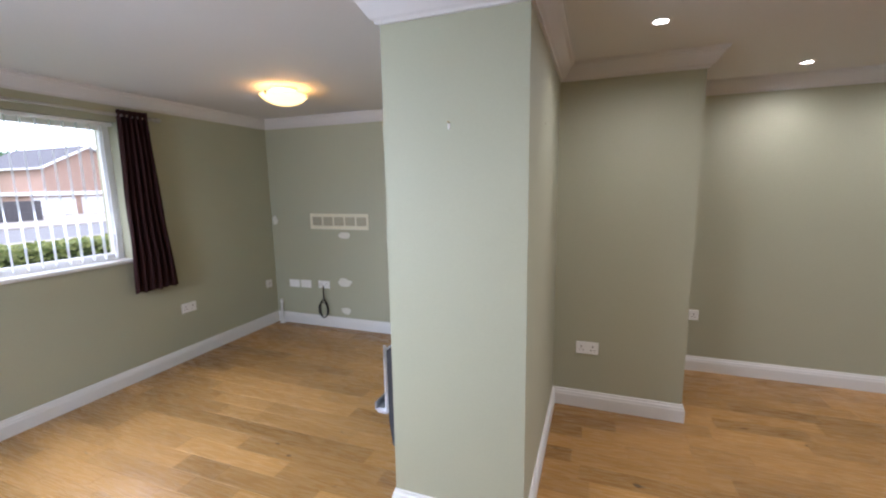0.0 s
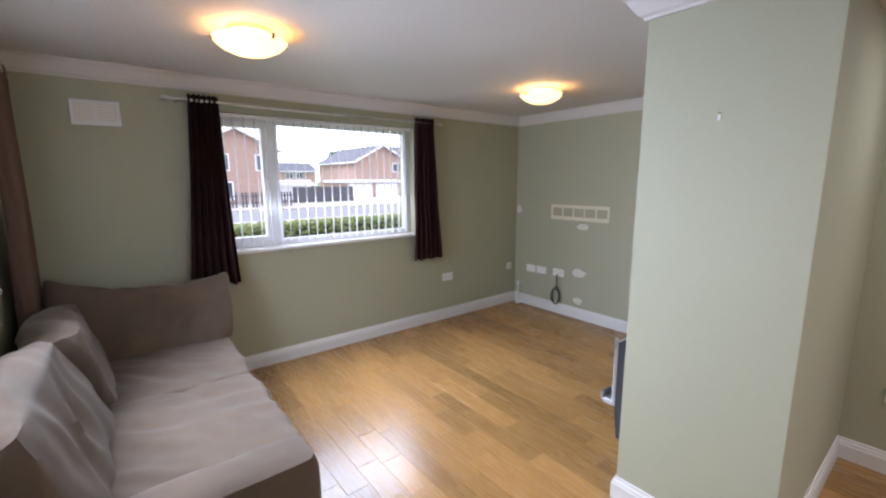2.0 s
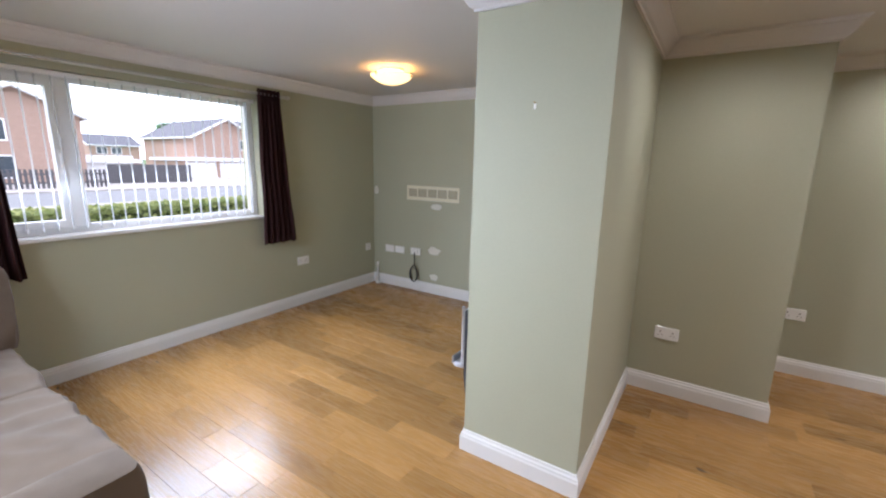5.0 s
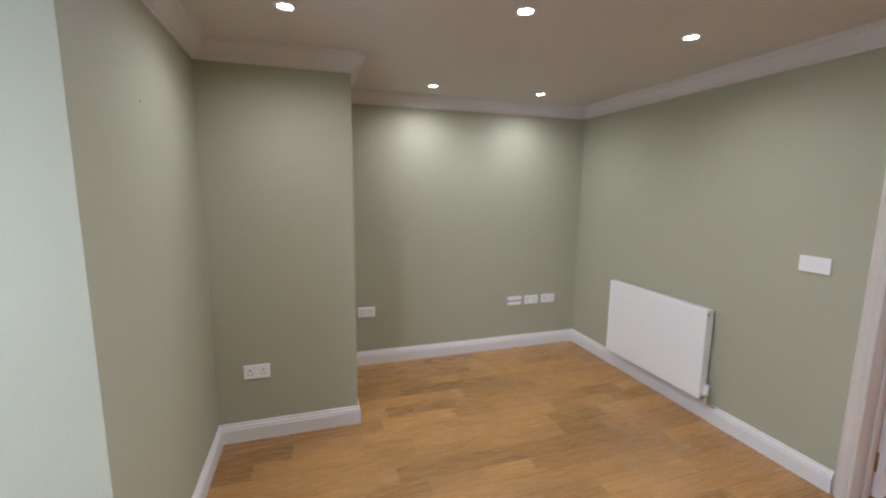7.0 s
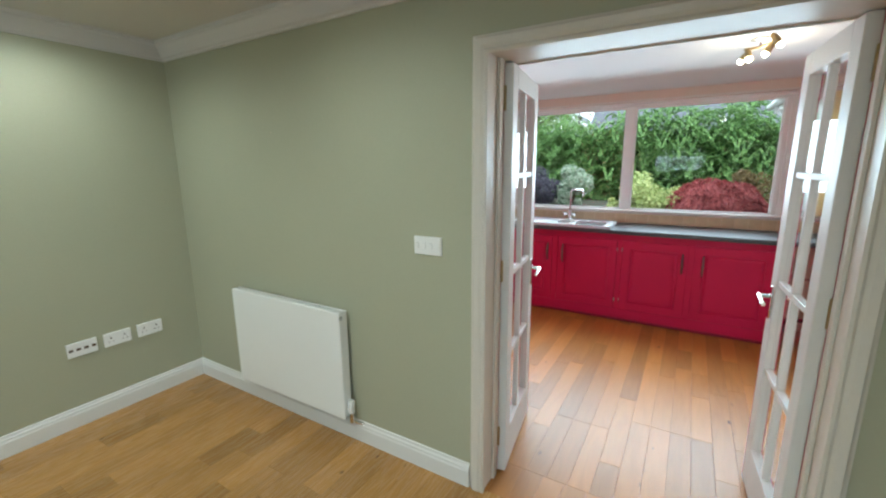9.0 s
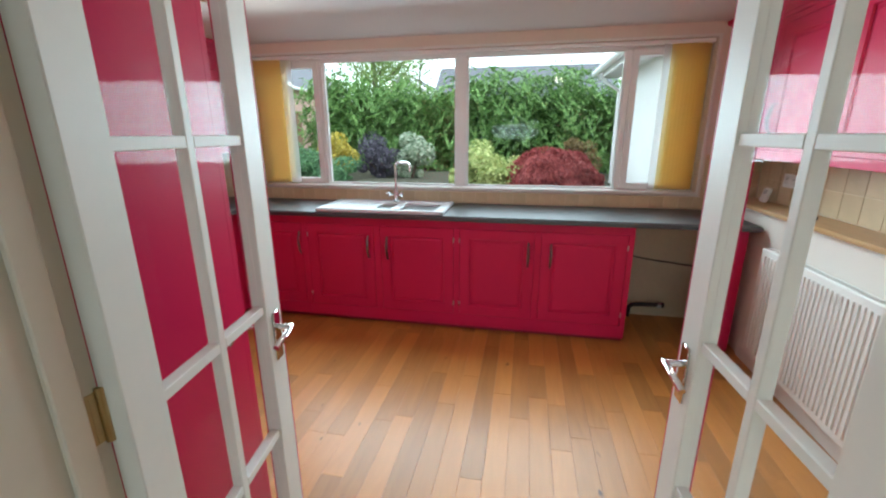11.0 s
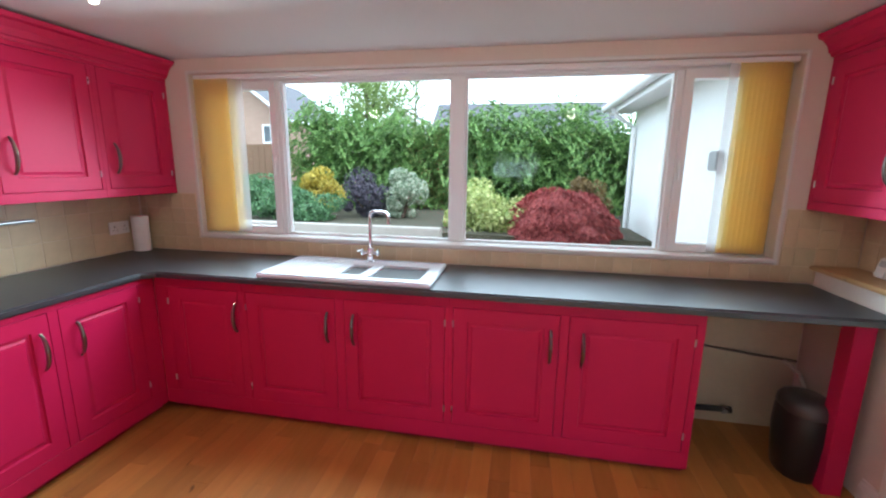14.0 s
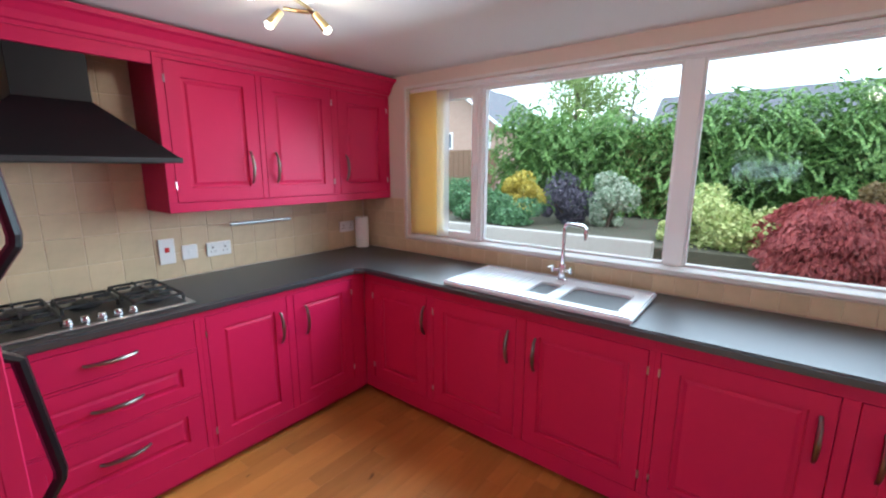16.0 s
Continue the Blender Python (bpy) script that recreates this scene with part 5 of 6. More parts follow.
def patch(x, z, w, h, seed):
    bm = bm_new()
    n = 22
    rim = []
    for k in range(n):
        a = k * math.tau / n
        r = 1 + 0.35 * noise.noise(Vector((math.cos(a) * 1.6, math.sin(a) * 1.6, seed)))
        rim.append((x + math.cos(a) * w * r, z + math.sin(a) * h * r))
    a = [bm.verts.new((u, YN - 0.0005, v)) for u, v in rim]
    b = [bm.verts.new((x + (u - x) * 0.9, YN - 0.003, z + (v - z) * 0.9)) for u, v in rim]
    for i in range(n):
        bm.faces.new((a[i], a[(i + 1) % n], b[(i + 1) % n], b[i]))
    bm.faces.new(b)
    single("filler_patch", bm, FILL, "patch of white filler on the sage wall", "filler patch", "wall filler patches")


for x, z, w, h, sd in ((-2.14, 1.035, 0.075, 0.035, 1), (-2.165, 0.515, 0.085, 0.045, 2), (-2.165, 0.20, 0.06, 0.035, 3), (-3.055, 1.185, 0.035, 0.055, 4)):
    patch(x, z, w, h, sd)

plate(FN2, -2.905, -2.765, 0.425, 0.512, "painted-over sage blanking plate", "blanking_plate", "blank")
plate(FN2, -2.745, -2.605, 0.430, 0.515, "painted-over sage blanking plate", "blanking_plate", "blank")
plate(FN2, -2.505, -2.359, 0.438, 0.522, "white double socket with a looped cable", "wall_socket")
plate(FVW, 2.825, 2.971, 0.437, 0.523, "white double socket below the west window", "wall_socket")
plate(FVW, 3.855, 3.941, 0.43, 0.516, "white single socket in the corner", "wall_socket")
cab = []
for k in range(40):
    t = k / 39
    if t < 0.2:
        cab.append((-2.43 - 0.02 * t, YN - 0.03, 0.47 - 0.35 * t))
    else:
        q = (t - 0.2) / 0.8
        a = q * math.tau * 2.3
        big = 0.062 if q > 0.45 else 0.048
        cab.append((-2.435 + big * math.sin(a), YN - 0.032 - 0.012 * q, 0.215 + 0.105 * math.cos(a) * (1 if q < 0.5 else 0.85) - 0.02 * q))
single("looped_cable", tube(bm_new(), cab, 0.006, 8), BLACKMATT, "black aerial cable looped below a socket", "cable", smooth=True)
pp = thing("corner_pipe", (-3.0, 3.97, 0), "short white painted pipe in the corner", "pipe")
part("pipe", tube(bm_new(), [(-3.0, 3.97, 0.0), (-3.0, 3.97, 0.26)], 0.011), WHITE, pp, smooth=True)
part("cap", cyl(bm_new(), (-3.0, 3.97, 0.24), (-3.0, 3.97, 0.275), 0.016), PLASTIC, pp)
part("collar", lathe(bm_new(), [(0.035, 0), (0.03, 0.012), (0.012, 0.016)], (-3.0, 3.97, 0.0), 16), WHITE, pp)

# dining side plates
plate(FN2, 2.446, 2.592, 0.425, 0.510, "white four-way aerial outlet plate", "aerial_socket", "aerial")
plate(FN2, 2.625, 2.771, 0.425, 0.510, "white double socket on the sage wall", "wall_socket")
plate(FN2, 2.808, 2.954, 0.425, 0.510, "white double socket on the sage wall", "wall_socket")
plate(FN2, 1.04, 1.186, 0.428, 0.514, "white double socket beside the nib", "wall_socket")
FNK = lambda u, n, z: (u, NY - n, z)
plate(FNK, 0.277, 0.423, 0.390, 0.476, "white double socket on the nib", "wall_socket")
plate(FD, 1.921, 2.067, 1.114, 1.198, "white four-gang light switch by the doorway", "light_switch", "switch")

# picture hook and nail marks
hk = thing("picture_hook", (-0.185, PY, 1.77), "small brass and white picture hook", "hook")
part("plate", box(bm_new(), (-0.190, PY - 0.005, 1.762), (-0.180, PY, 1.785), 0.002), PLASTIC, hk)
part("pin", cyl(bm_new(), (-0.185, PY - 0.002, 1.785), (-0.185, PY - 0.014, 1.79), 0.003), BRASS, hk)
for p, q in (((PX1, 2.35, 1.83), (1, 0, 0)), ((XE, 2.56, 1.93), (-1, 0, 0)), ((XE, 3.02, 1.70), (-1, 0, 0))):
    single("nail_hole", cyl(bm_new(), p, Vector(p) + Vector(q) * 0.002, 0.006, seg=8), GRILLE, "tiny nail hole mark in the wall", "nail hole", "nail hole marks")

# lamps of the living room
DOME = glow_mat("lit_amber_glass", (1.0, 0.68, 0.26), 2.6)


def dome_light(x, y):
    d = thing("ceiling_dome_light", (x, y, H), "lit amber alabaster glass dome ceiling light", "ceiling light", "living room ceiling lights")
    bm = bm_new()
    prof = [(0.172, -0.052), (0.165, -0.062), (0.14, -0.085), (0.095, -0.108), (0.05, -0.120), (0.0, -0.124)]
    lathe(bm, prof, (x, y, H), 36)
    part("bowl", bm, DOME, d, "amber alabaster glass bowl", smooth=True)
    part("rose", lathe(bm_new(), [(0.10, 0), (0.10, -0.02), (0.03, -0.03), (0.0, -0.03)], (x, y, H), 24), WHITE, d, smooth=True)
    for k in range(3):
        a = k * math.tau / 3 + 0.4
        part("clip", box(bm_new(), (x + math.cos(a) * 0.166 - 0.008, y + math.sin(a) * 0.166 - 0.008, H - 0.068), (x + math.cos(a) * 0.166 + 0.008, y + math.sin(a) * 0.166 + 0.008, H - 0.042), 0.003), BRASS, d)
    lamp("dome_bulb", "POINT", pose(x, y, H - 0.045), 6.0, (1.0, 0.60, 0.24), radius=0.03)


dome_light(-1.86, 0.67)
dome_light(-1.85, 2.89)

LED = glow_mat("lit_white_downlight", (1.0, 0.95, 0.88), 30)


def downlight(x, y):
    d = thing("recessed_downlight", (x, y, H), "lit recessed ceiling downlight with a white rim", "downlight", "dining ceiling downlights")
    part("rim", lathe(bm_new(), [(0.046, 0), (0.045, -0.004), (0.036, -0.007), (0.031, -0.003), (0.031, 0)], (x, y, H), 24), WHITE, d, smooth=True)
    part("lens", lathe(bm_new(), [(0.030, -0.002), (0.02, -0.005), (0, -0.006)], (x, y, H), 20), LED, d, smooth=True)
    lamp("downlight_beam", "SPOT", look((x, y, H - 0.012), (x, y, 0)), 31, (1.0, 0.98, 0.90), radius=0.03, spot=radians(168), blend=1.0)


# Last two are unseen, added at the grid spacing to brighten the near walls.
for x, y in ((0.62, 2.535), (1.585, 3.64), (1.59, 2.25), (2.505, 2.255), (2.475, 3.614), (1.59, 0.95), (0.62, 0.95)):
    downlight(x, y)

# ---- outdoors ----
GRASS = mat("mown_grass", (0.075, 0.13, 0.03), 0.9, vary=0.3, scale=60, bump=0.5, bump_scale=120, stain=0.25, stain_scale=1.5)
PAVE = mat("pale_patio_concrete", (0.34, 0.31, 0.28), 0.85, vary=0.1, scale=20, bump=0.3, stain=0.12)
ROAD = mat("asphalt", (0.16, 0.16, 0.165), 0.85, vary=0.2, scale=80, bump=0.3, stain=0.1)
BRICK = mat("red_house_brick", (0.36, 0.245, 0.19), 0.85, vary=0.25, scale=9, bump=0.3, stain=0.12, stretch=(1, 1, 3.2))
ROOFT = mat("grey_roof_tile", (0.10, 0.10, 0.115), 0.8, vary=0.25, scale=4, bump=0.4, stain=0.12, stretch=(1, 1, 6))
RENDER = mat("white_wall_render", (0.76, 0.76, 0.74), 0.8, vary=0.04, bump=0.3, stain=0.05)
PAINTW = mat("white_outdoor_paint", (0.74, 0.74, 0.74), 0.5, vary=0.02)
DARKGL = mat("dark_window_glass", (0.06, 0.075, 0.09), 0.12, vary=0.05)
FENCE = mat("dark_stained_fence", (0.085, 0.08, 0.085), 0.8, vary=0.2)
BED = 0.66
# Dark bed colour stands for the ground shadow beneath the shrubs.
BEDSHADE = mat("shaded_garden_ground", (0.055, 0.05, 0.030), 0.95, vary=0.4, scale=25, bump=0.8, bump_scale=60, stain=0.3, stain_scale=2)
structure("ground", box(bm_new(), (-400, -400, -0.42), (400, 400, -0.32)), GRASS, "grass ground that reaches to the horizon", "ground")
structure("road", box(bm_new(), (-27, -200, -0.32), (-19, 200, -0.30)), ROAD, "grey asphalt street in front of the house", "road")
structure("pavement", box(bm_new(), (-19, -200, -0.32), (-16.6, 200, -0.22)), PAVE, "pale concrete pavement with a kerb", "pavement")
structure("pavement_far", box(bm_new(), (-40, -200, -0.32), (-27, 200, -0.22)), PAVE, "pale drives and pavement across the street", "pavement")
structure("patio", box(bm_new(), (6.57, -6, -0.32), (9.0, 14, -0.12)), PAVE, "pale concrete patio behind the kitchen", "patio")
structure("garden_bed", box(bm_new(), (9.16, -8, -0.32), (45, 30, BED)), BEDSHADE, "raised garden bed in a dark shade colour behind a low wall", "ground")
structure("garden_wall", box(bm_new(), (9.0, 2.2, -0.32), (9.16, 14, 0.735), 0.01), PAVE, "low pale rendered garden retaining wall", "wall")


def leaf_mat(name, dark, light, rough=0.6):
    m = bpy.data.materials.new(name)
    m.use_nodes = True
    n, l = m.node_tree.nodes, m.node_tree.links
    b = n["Principled BSDF"]
    ge = n.new("ShaderNodeNewGeometry")
    mx = n.new("ShaderNodeMix")
    mx.data_type = "RGBA"
    mx.inputs[6].default_value, mx.inputs[7].default_value = (*dark, 1), (*light, 1)
    l.new(ge.outputs["Random Per Island"], mx.inputs[0])
    l.new(mx.outputs[2], b.inputs["Base Color"])
    b.inputs["Roughness"].default_value = rough
    tl, ms = n.new("ShaderNodeBsdfTranslucent"), n.new("ShaderNodeMixShader")
    l.new(mx.outputs[2], tl.inputs[0])
    ms.inputs[0].default_value = 0.3
    l.new(b.outputs[0], ms.inputs[1])
    l.new(tl.outputs[0], ms.inputs[2])
    l.new(ms.outputs[0], n["Material Output"].inputs[0])
    return m


def leaves(points, normals, size, rng, droop=0.0, aspect=2.2, along=None):
    """Small bent leaves, two triangles each, set at points; they lie along the given directions or at random."""
    n = len(points)
    d = rng.normal(size=(n, 3))
    d[:, 2] -= droop
    if along is not None:
        d = along * 1.6 + d * 0.5
    else:
        d -= normals * (np.sum(d * normals, axis=1, keepdims=True) * 0.55)
    d /= np.linalg.norm(d, axis=1, keepdims=True) + 1e-9
    w = np.cross(d, normals + rng.normal(size=(n, 3)) * 0.5)
    w /= np.linalg.norm(w, axis=1, keepdims=True) + 1e-9
    s = size * rng.uniform(0.6, 1.35, (n, 1))
    up = np.cross(w, d) * s * 0.18
    a, c = points - d * s * 0.5, points + d * s * 0.5
    b1, b2 = points + w * s / aspect + up, points - w * s / aspect + up
    verts = np.stack([a, b1, c, b2], axis=1).reshape(-1, 3)
    k = np.arange(n)[:, None] * 4
    faces = np.concatenate([k + np.array([[0, 1, 2]]), k + np.array([[0, 2, 3]])], axis=1).reshape(-1, 3)
    return verts, faces


def leaf_mesh(name, verts, faces, material):
    me = bpy.data.meshes.new(name)
    me.from_pydata(verts.tolist(), [], faces.tolist())
    me.materials.append(material)
    return me


def dome_points(rng, center, radii, count):
    """Points on a low dome of layered drooping tiers with a lobed outline."""
    u = rng.normal(size=(count, 3))
    u[:, 2] = np.abs(u[:, 2]) * 1.05 - 0.22
    u /= np.linalg.norm(u, axis=1, keepdims=True)
    a = np.arctan2(u[:, 1], u[:, 0])
    lobes = 0.06 * np.sin(a * 5 + 0.7) + 0.05 * np.sin(a * 9 + u[:, 2] * 7) + 0.025 * np.sin(u[:, 2] * 17 + 2 * np.sin(a * 3))
    r = (0.95 + lobes) * (1.06 - 0.40 * rng.uniform(0, 1, count) ** 1.6)
    return np.array(center) + u * np.array(radii) * r[:, None], u


def crown_points(rng, center, radii, count, lumps=14, lump=0.42, shell=0.75):
    """Points on a cluster of overlapping lumps inside an ellipsoid: an uneven outline with gaps."""
    c, r = np.array(center), np.array(radii)
    v = rng.normal(size=(lumps, 3))
    v /= np.linalg.norm(v, axis=1, keepdims=True)
    lc = v * rng.uniform(0.3, 0.95, (lumps, 1))
    which = rng.integers(0, lumps, count)
    u = rng.normal(size=(count, 3))
    u /= np.linalg.norm(u, axis=1, keepdims=True)
    rad = lump * rng.uniform(shell, 1.05, (count, 1)) * rng.uniform(0.45, 1.2, lumps)[which][:, None]
    p = lc[which] + u * rad
    return c + p * r, u


def shrub(name, center, radii, count, size, material, label, seed, droop=0.0, lumps=16, low=0.02, dome=False):
    rng = np.random.default_rng(seed)
    base = (center[0], center[1], BED)
    s = thing(name, base, label, "shrub")
    if dome:
        pts, nor = dome_points(rng, (0, 0, center[2] - BED), radii, count)
    else:
        pts, nor = crown_points(rng, (0, 0, center[2] - BED), radii, count, lumps)
    pts[:, 2] = np.maximum(pts[:, 2], low + 0.06 * rng.uniform(0, 1, count))
    out = nor * np.array([[1, 1, 0.3]]) + np.array([[0, 0, -0.7]])
    v, f = leaves(pts, nor, size, rng, droop, 3.6 if dome else 2.2, out if dome else None)
    crown = new("crown", leaf_mesh("crown", v, f, material))
    crown.parent = s
    bm = bm_new()
    for k in range(5):
        a = k * 1.3 + seed
        top = Vector((math.cos(a) * radii[0] * 0.5, math.sin(a) * radii[1] * 0.5, center[2] - BED))
        tube(bm, [(0, 0, 0), top * 0.5 + Vector((0, 0, 0.04)), top], [0.025, 0.016, 0.006], 6)
    part("stem", bm, BARK, s, local=True)
    return s


BARK = mat("brown_bark", (0.10, 0.07, 0.05), 0.9, vary=0.3, bump=0.6, bump_scale=60)
LHEDGE = leaf_mat("conifer_hedge_leaf", (0.07, 0.15, 0.035), (0.27, 0.42, 0.12))
LMAPLE = leaf_mat("red_maple_leaf", (0.20, 0.030, 0.036), (0.50, 0.125, 0.115))
LVARI = leaf_mat("yellow_green_leaf", (0.22, 0.30, 0.07), (0.62, 0.64, 0.28))
LWHITE = leaf_mat("white_variegated_leaf", (0.14, 0.22, 0.12), (0.55, 0.58, 0.46))
LYELL = leaf_mat("golden_leaf", (0.30, 0.26, 0.04), (0.62, 0.48, 0.08))
LPURP = leaf_mat("purple_grey_leaf", (0.035, 0.035, 0.045), (0.12, 0.10, 0.14))
LGREEN = leaf_mat("mid_green_leaf", (0.05, 0.11, 0.05), (0.15, 0.28, 0.12))
LTREE = leaf_mat("spring_tree_leaf", (0.15, 0.24, 0.06), (0.38, 0.47, 0.17))


def hedge(name, x, y0, y1, z0, z1, thick, count, size, material, label, seed):
    """A tall conifer hedge: many drooping feathered sprays on boughs over an uneven face, with an inner box coloured as
    the shade between them.
    """
    rng = np.random.default_rng(seed)
    h = thing(name, (x + thick / 2, (y0 + y1) / 2, z0), label, "hedge")
    boughs = 800
    by, bz = rng.uniform(y0, y1, boughs), z0 + (z1 - z0) * rng.uniform(0, 1, boughs)
    bz = bz + np.where(bz > z1 - 0.35, 0.22 * np.sin(by * 1.35) + 0.14 * np.sin(by * 3.4 + 1) + rng.uniform(-0.2, 0.05, boughs), 0)
    bx = x + rng.uniform(-0.25, 0.45, boughs) + np.clip(bz - z1 + 0.4, 0, 1) * 0.5
    per = 9
    sprays = boughs * per
    own = np.repeat(np.arange(boughs), per)
    c = np.stack([bx[own], by[own], bz[own]], axis=1) + rng.normal(size=(sprays, 3)) * np.array([0.13, 0.24, 0.17])
    way = np.stack([rng.uniform(-1.0, -0.2, sprays), rng.normal(size=sprays) * 0.8, rng.normal(size=sprays) * 0.45 - 0.25], axis=1)
    way /= np.linalg.norm(way, axis=1, keepdims=True)
    side = np.cross(way, np.array([[0.3, 0, 1.0]]))
    side /= np.linalg.norm(side, axis=1, keepdims=True)
    n = count // sprays
    t = np.tile(np.linspace(0, 1, n), sprays)
    sp = np.repeat(np.arange(sprays), n)
    sgn = np.tile(np.where(np.arange(n) % 2 == 0, 1.0, -1.0), sprays)
    length = rng.uniform(0.20, 0.38, sprays)[sp]
    spread = (1 - t) * 0.10 + 0.015
    pts = c[sp] + way[sp] * (t * length)[:, None] + side[sp] * (sgn * spread)[:, None] + np.array([[0, 0, -0.12]]) * (t ** 2)[:, None]
    along = way[sp] + side[sp] * (sgn * 0.9)[:, None] + np.array([[0, 0, -0.35]])
    nor = np.cross(way, side)[sp]
    v, f = leaves(pts - np.array(h.location), nor, size, rng, 0.3, 3.0, along)
    o = new("foliage", leaf_mesh("foliage", v, f, material))
    o.parent = h
    # Added box; its dark green paints the shade in the gaps between sprays.
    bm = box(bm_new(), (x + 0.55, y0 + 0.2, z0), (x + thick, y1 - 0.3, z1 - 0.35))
    part("inner_body", bm, mat("shaded_hedge_depth", (0.04, 0.085, 0.025), 0.95, vary=0.3, scale=8), h)
    return h


hedge("conifer_hedge", 12.6, -4.0, 6.3, BED, 2.60, 1.9, 270000, 0.058, LHEDGE, "tall clipped green conifer hedge across the garden", 3)
shrub("japanese_maple", (9.62, 0.64, 0.60), (0.66, 0.78, 0.60), 46000, 0.062, LMAPLE, "low spreading red Japanese maple", 11, droop=1.2, low=-0.30, dome=True)
shrub("variegated_shrub", (9.72, 1.60, 0.90), (0.46, 0.56, 0.44), 11000, 0.044, LVARI, "yellow-green variegated garden shrub", 12, lumps=30, low=-0.25)
shrub("small_green_shrub", (9.7, 2.05, 0.72), (0.25, 0.25, 0.26), 2200, 0.04, LVARI, "small pale green shrub by the wall", 13)
shrub("white_variegated_shrub", (10.6, 3.17, 1.00), (0.36, 0.34, 0.46), 8000, 0.046, LWHITE, "white and green variegated shrub", 14)
shrub("purple_shrub", (10.7, 3.85, 0.98), (0.45, 0.50, 0.46), 4200, 0.045, LPURP, "dark purple-grey leafed shrub", 15)
shrub("golden_shrub", (11.2, 4.95, 1.02), (0.42, 0.44, 0.40), 6500, 0.048, LYELL, "golden yellow leafed shrub", 16)
shrub("green_shrub", (10.2, 4.95, 0.80), (0.7, 0.75, 0.38), 11000, 0.045, LGREEN, "rounded mid green garden shrub", 17)
shrub("green_shrub", (11.0, 7.0, 0.9), (0.9, 1.2, 0.5), 12000, 0.05, LGREEN, "rounded mid green garden shrub", 18)
shrub("copper_shrub", (11.4, 0.2, 0.95), (0.45, 0.5, 0.45), 5500, 0.048, leaf_mat("copper_leaf", (0.12, 0.08, 0.03), (0.34, 0.24, 0.10)), "copper green leafed shrub by the wall", 19)


def tree(name, at, height, spread, count, size, material, label, seed, bare=False):
    rng = np.random.default_rng(seed)
    rnd = random.Random(seed)
    t = thing(name, at, label, "tree")
    bm = bm_new()
    tube(bm, [(0, 0, 0), (0.05, 0.03, height * 0.35), (0.0, 0.1, height * 0.6), (0.1, 0.05, height * 0.9)], [k * (0.4 if bare else 1.0) for k in (0.13, 0.10, 0.07, 0.02)], 8)
    part("trunk", bm, BARK, t, smooth=True, local=True)
    tips = []
    bm = bm_new()
    for k in range(22):
        z = height * rnd.uniform(0.3, 0.85)
        a = rnd.uniform(0, math.tau)
        ln = spread * rnd.uniform(0.5, 1.0) * (1.15 - 0.5 * z / height)
        e = Vector((math.cos(a) * ln, math.sin(a) * ln, z + ln * rnd.uniform(0.4, 0.9)))
        mid = Vector((e.x * 0.45, e.y * 0.45, z + (e.z - z) * 0.35))
        tube(bm, [(0.03, 0.05, z), mid, e], [k * (0.5 if bare else 1.0) for k in (0.035, 0.02, 0.006)], 5)
        tips += [mid, (mid + e) / 2, e]
    part("limb", bm, BARK, t, local=True)
    if count:
        tp = np.array([list(p) for p in tips])
        pts = tp[rng.integers(0, len(tp), count)] + rng.normal(size=(count, 3)) * spread * 0.17
        nor = rng.normal(size=(count, 3))
        nor /= np.linalg.norm(nor, axis=1, keepdims=True)
        v, f = leaves(pts, nor, size, rng)
        o = new("crown", leaf_mesh("crown", v, f, material))
        o.parent = t
    return t


tree("garden_tree", (15.2, 5.45, BED), 5.4, 1.45, 15000, 0.055, LTREE, "light spring-green tree behind the hedge", 21)
tree("bare_tree", (16.0, 4.25, 0.5), 4.2, 1.2, 350, 0.07, LTREE, "thin nearly bare tree behind the hedge", 22, True)


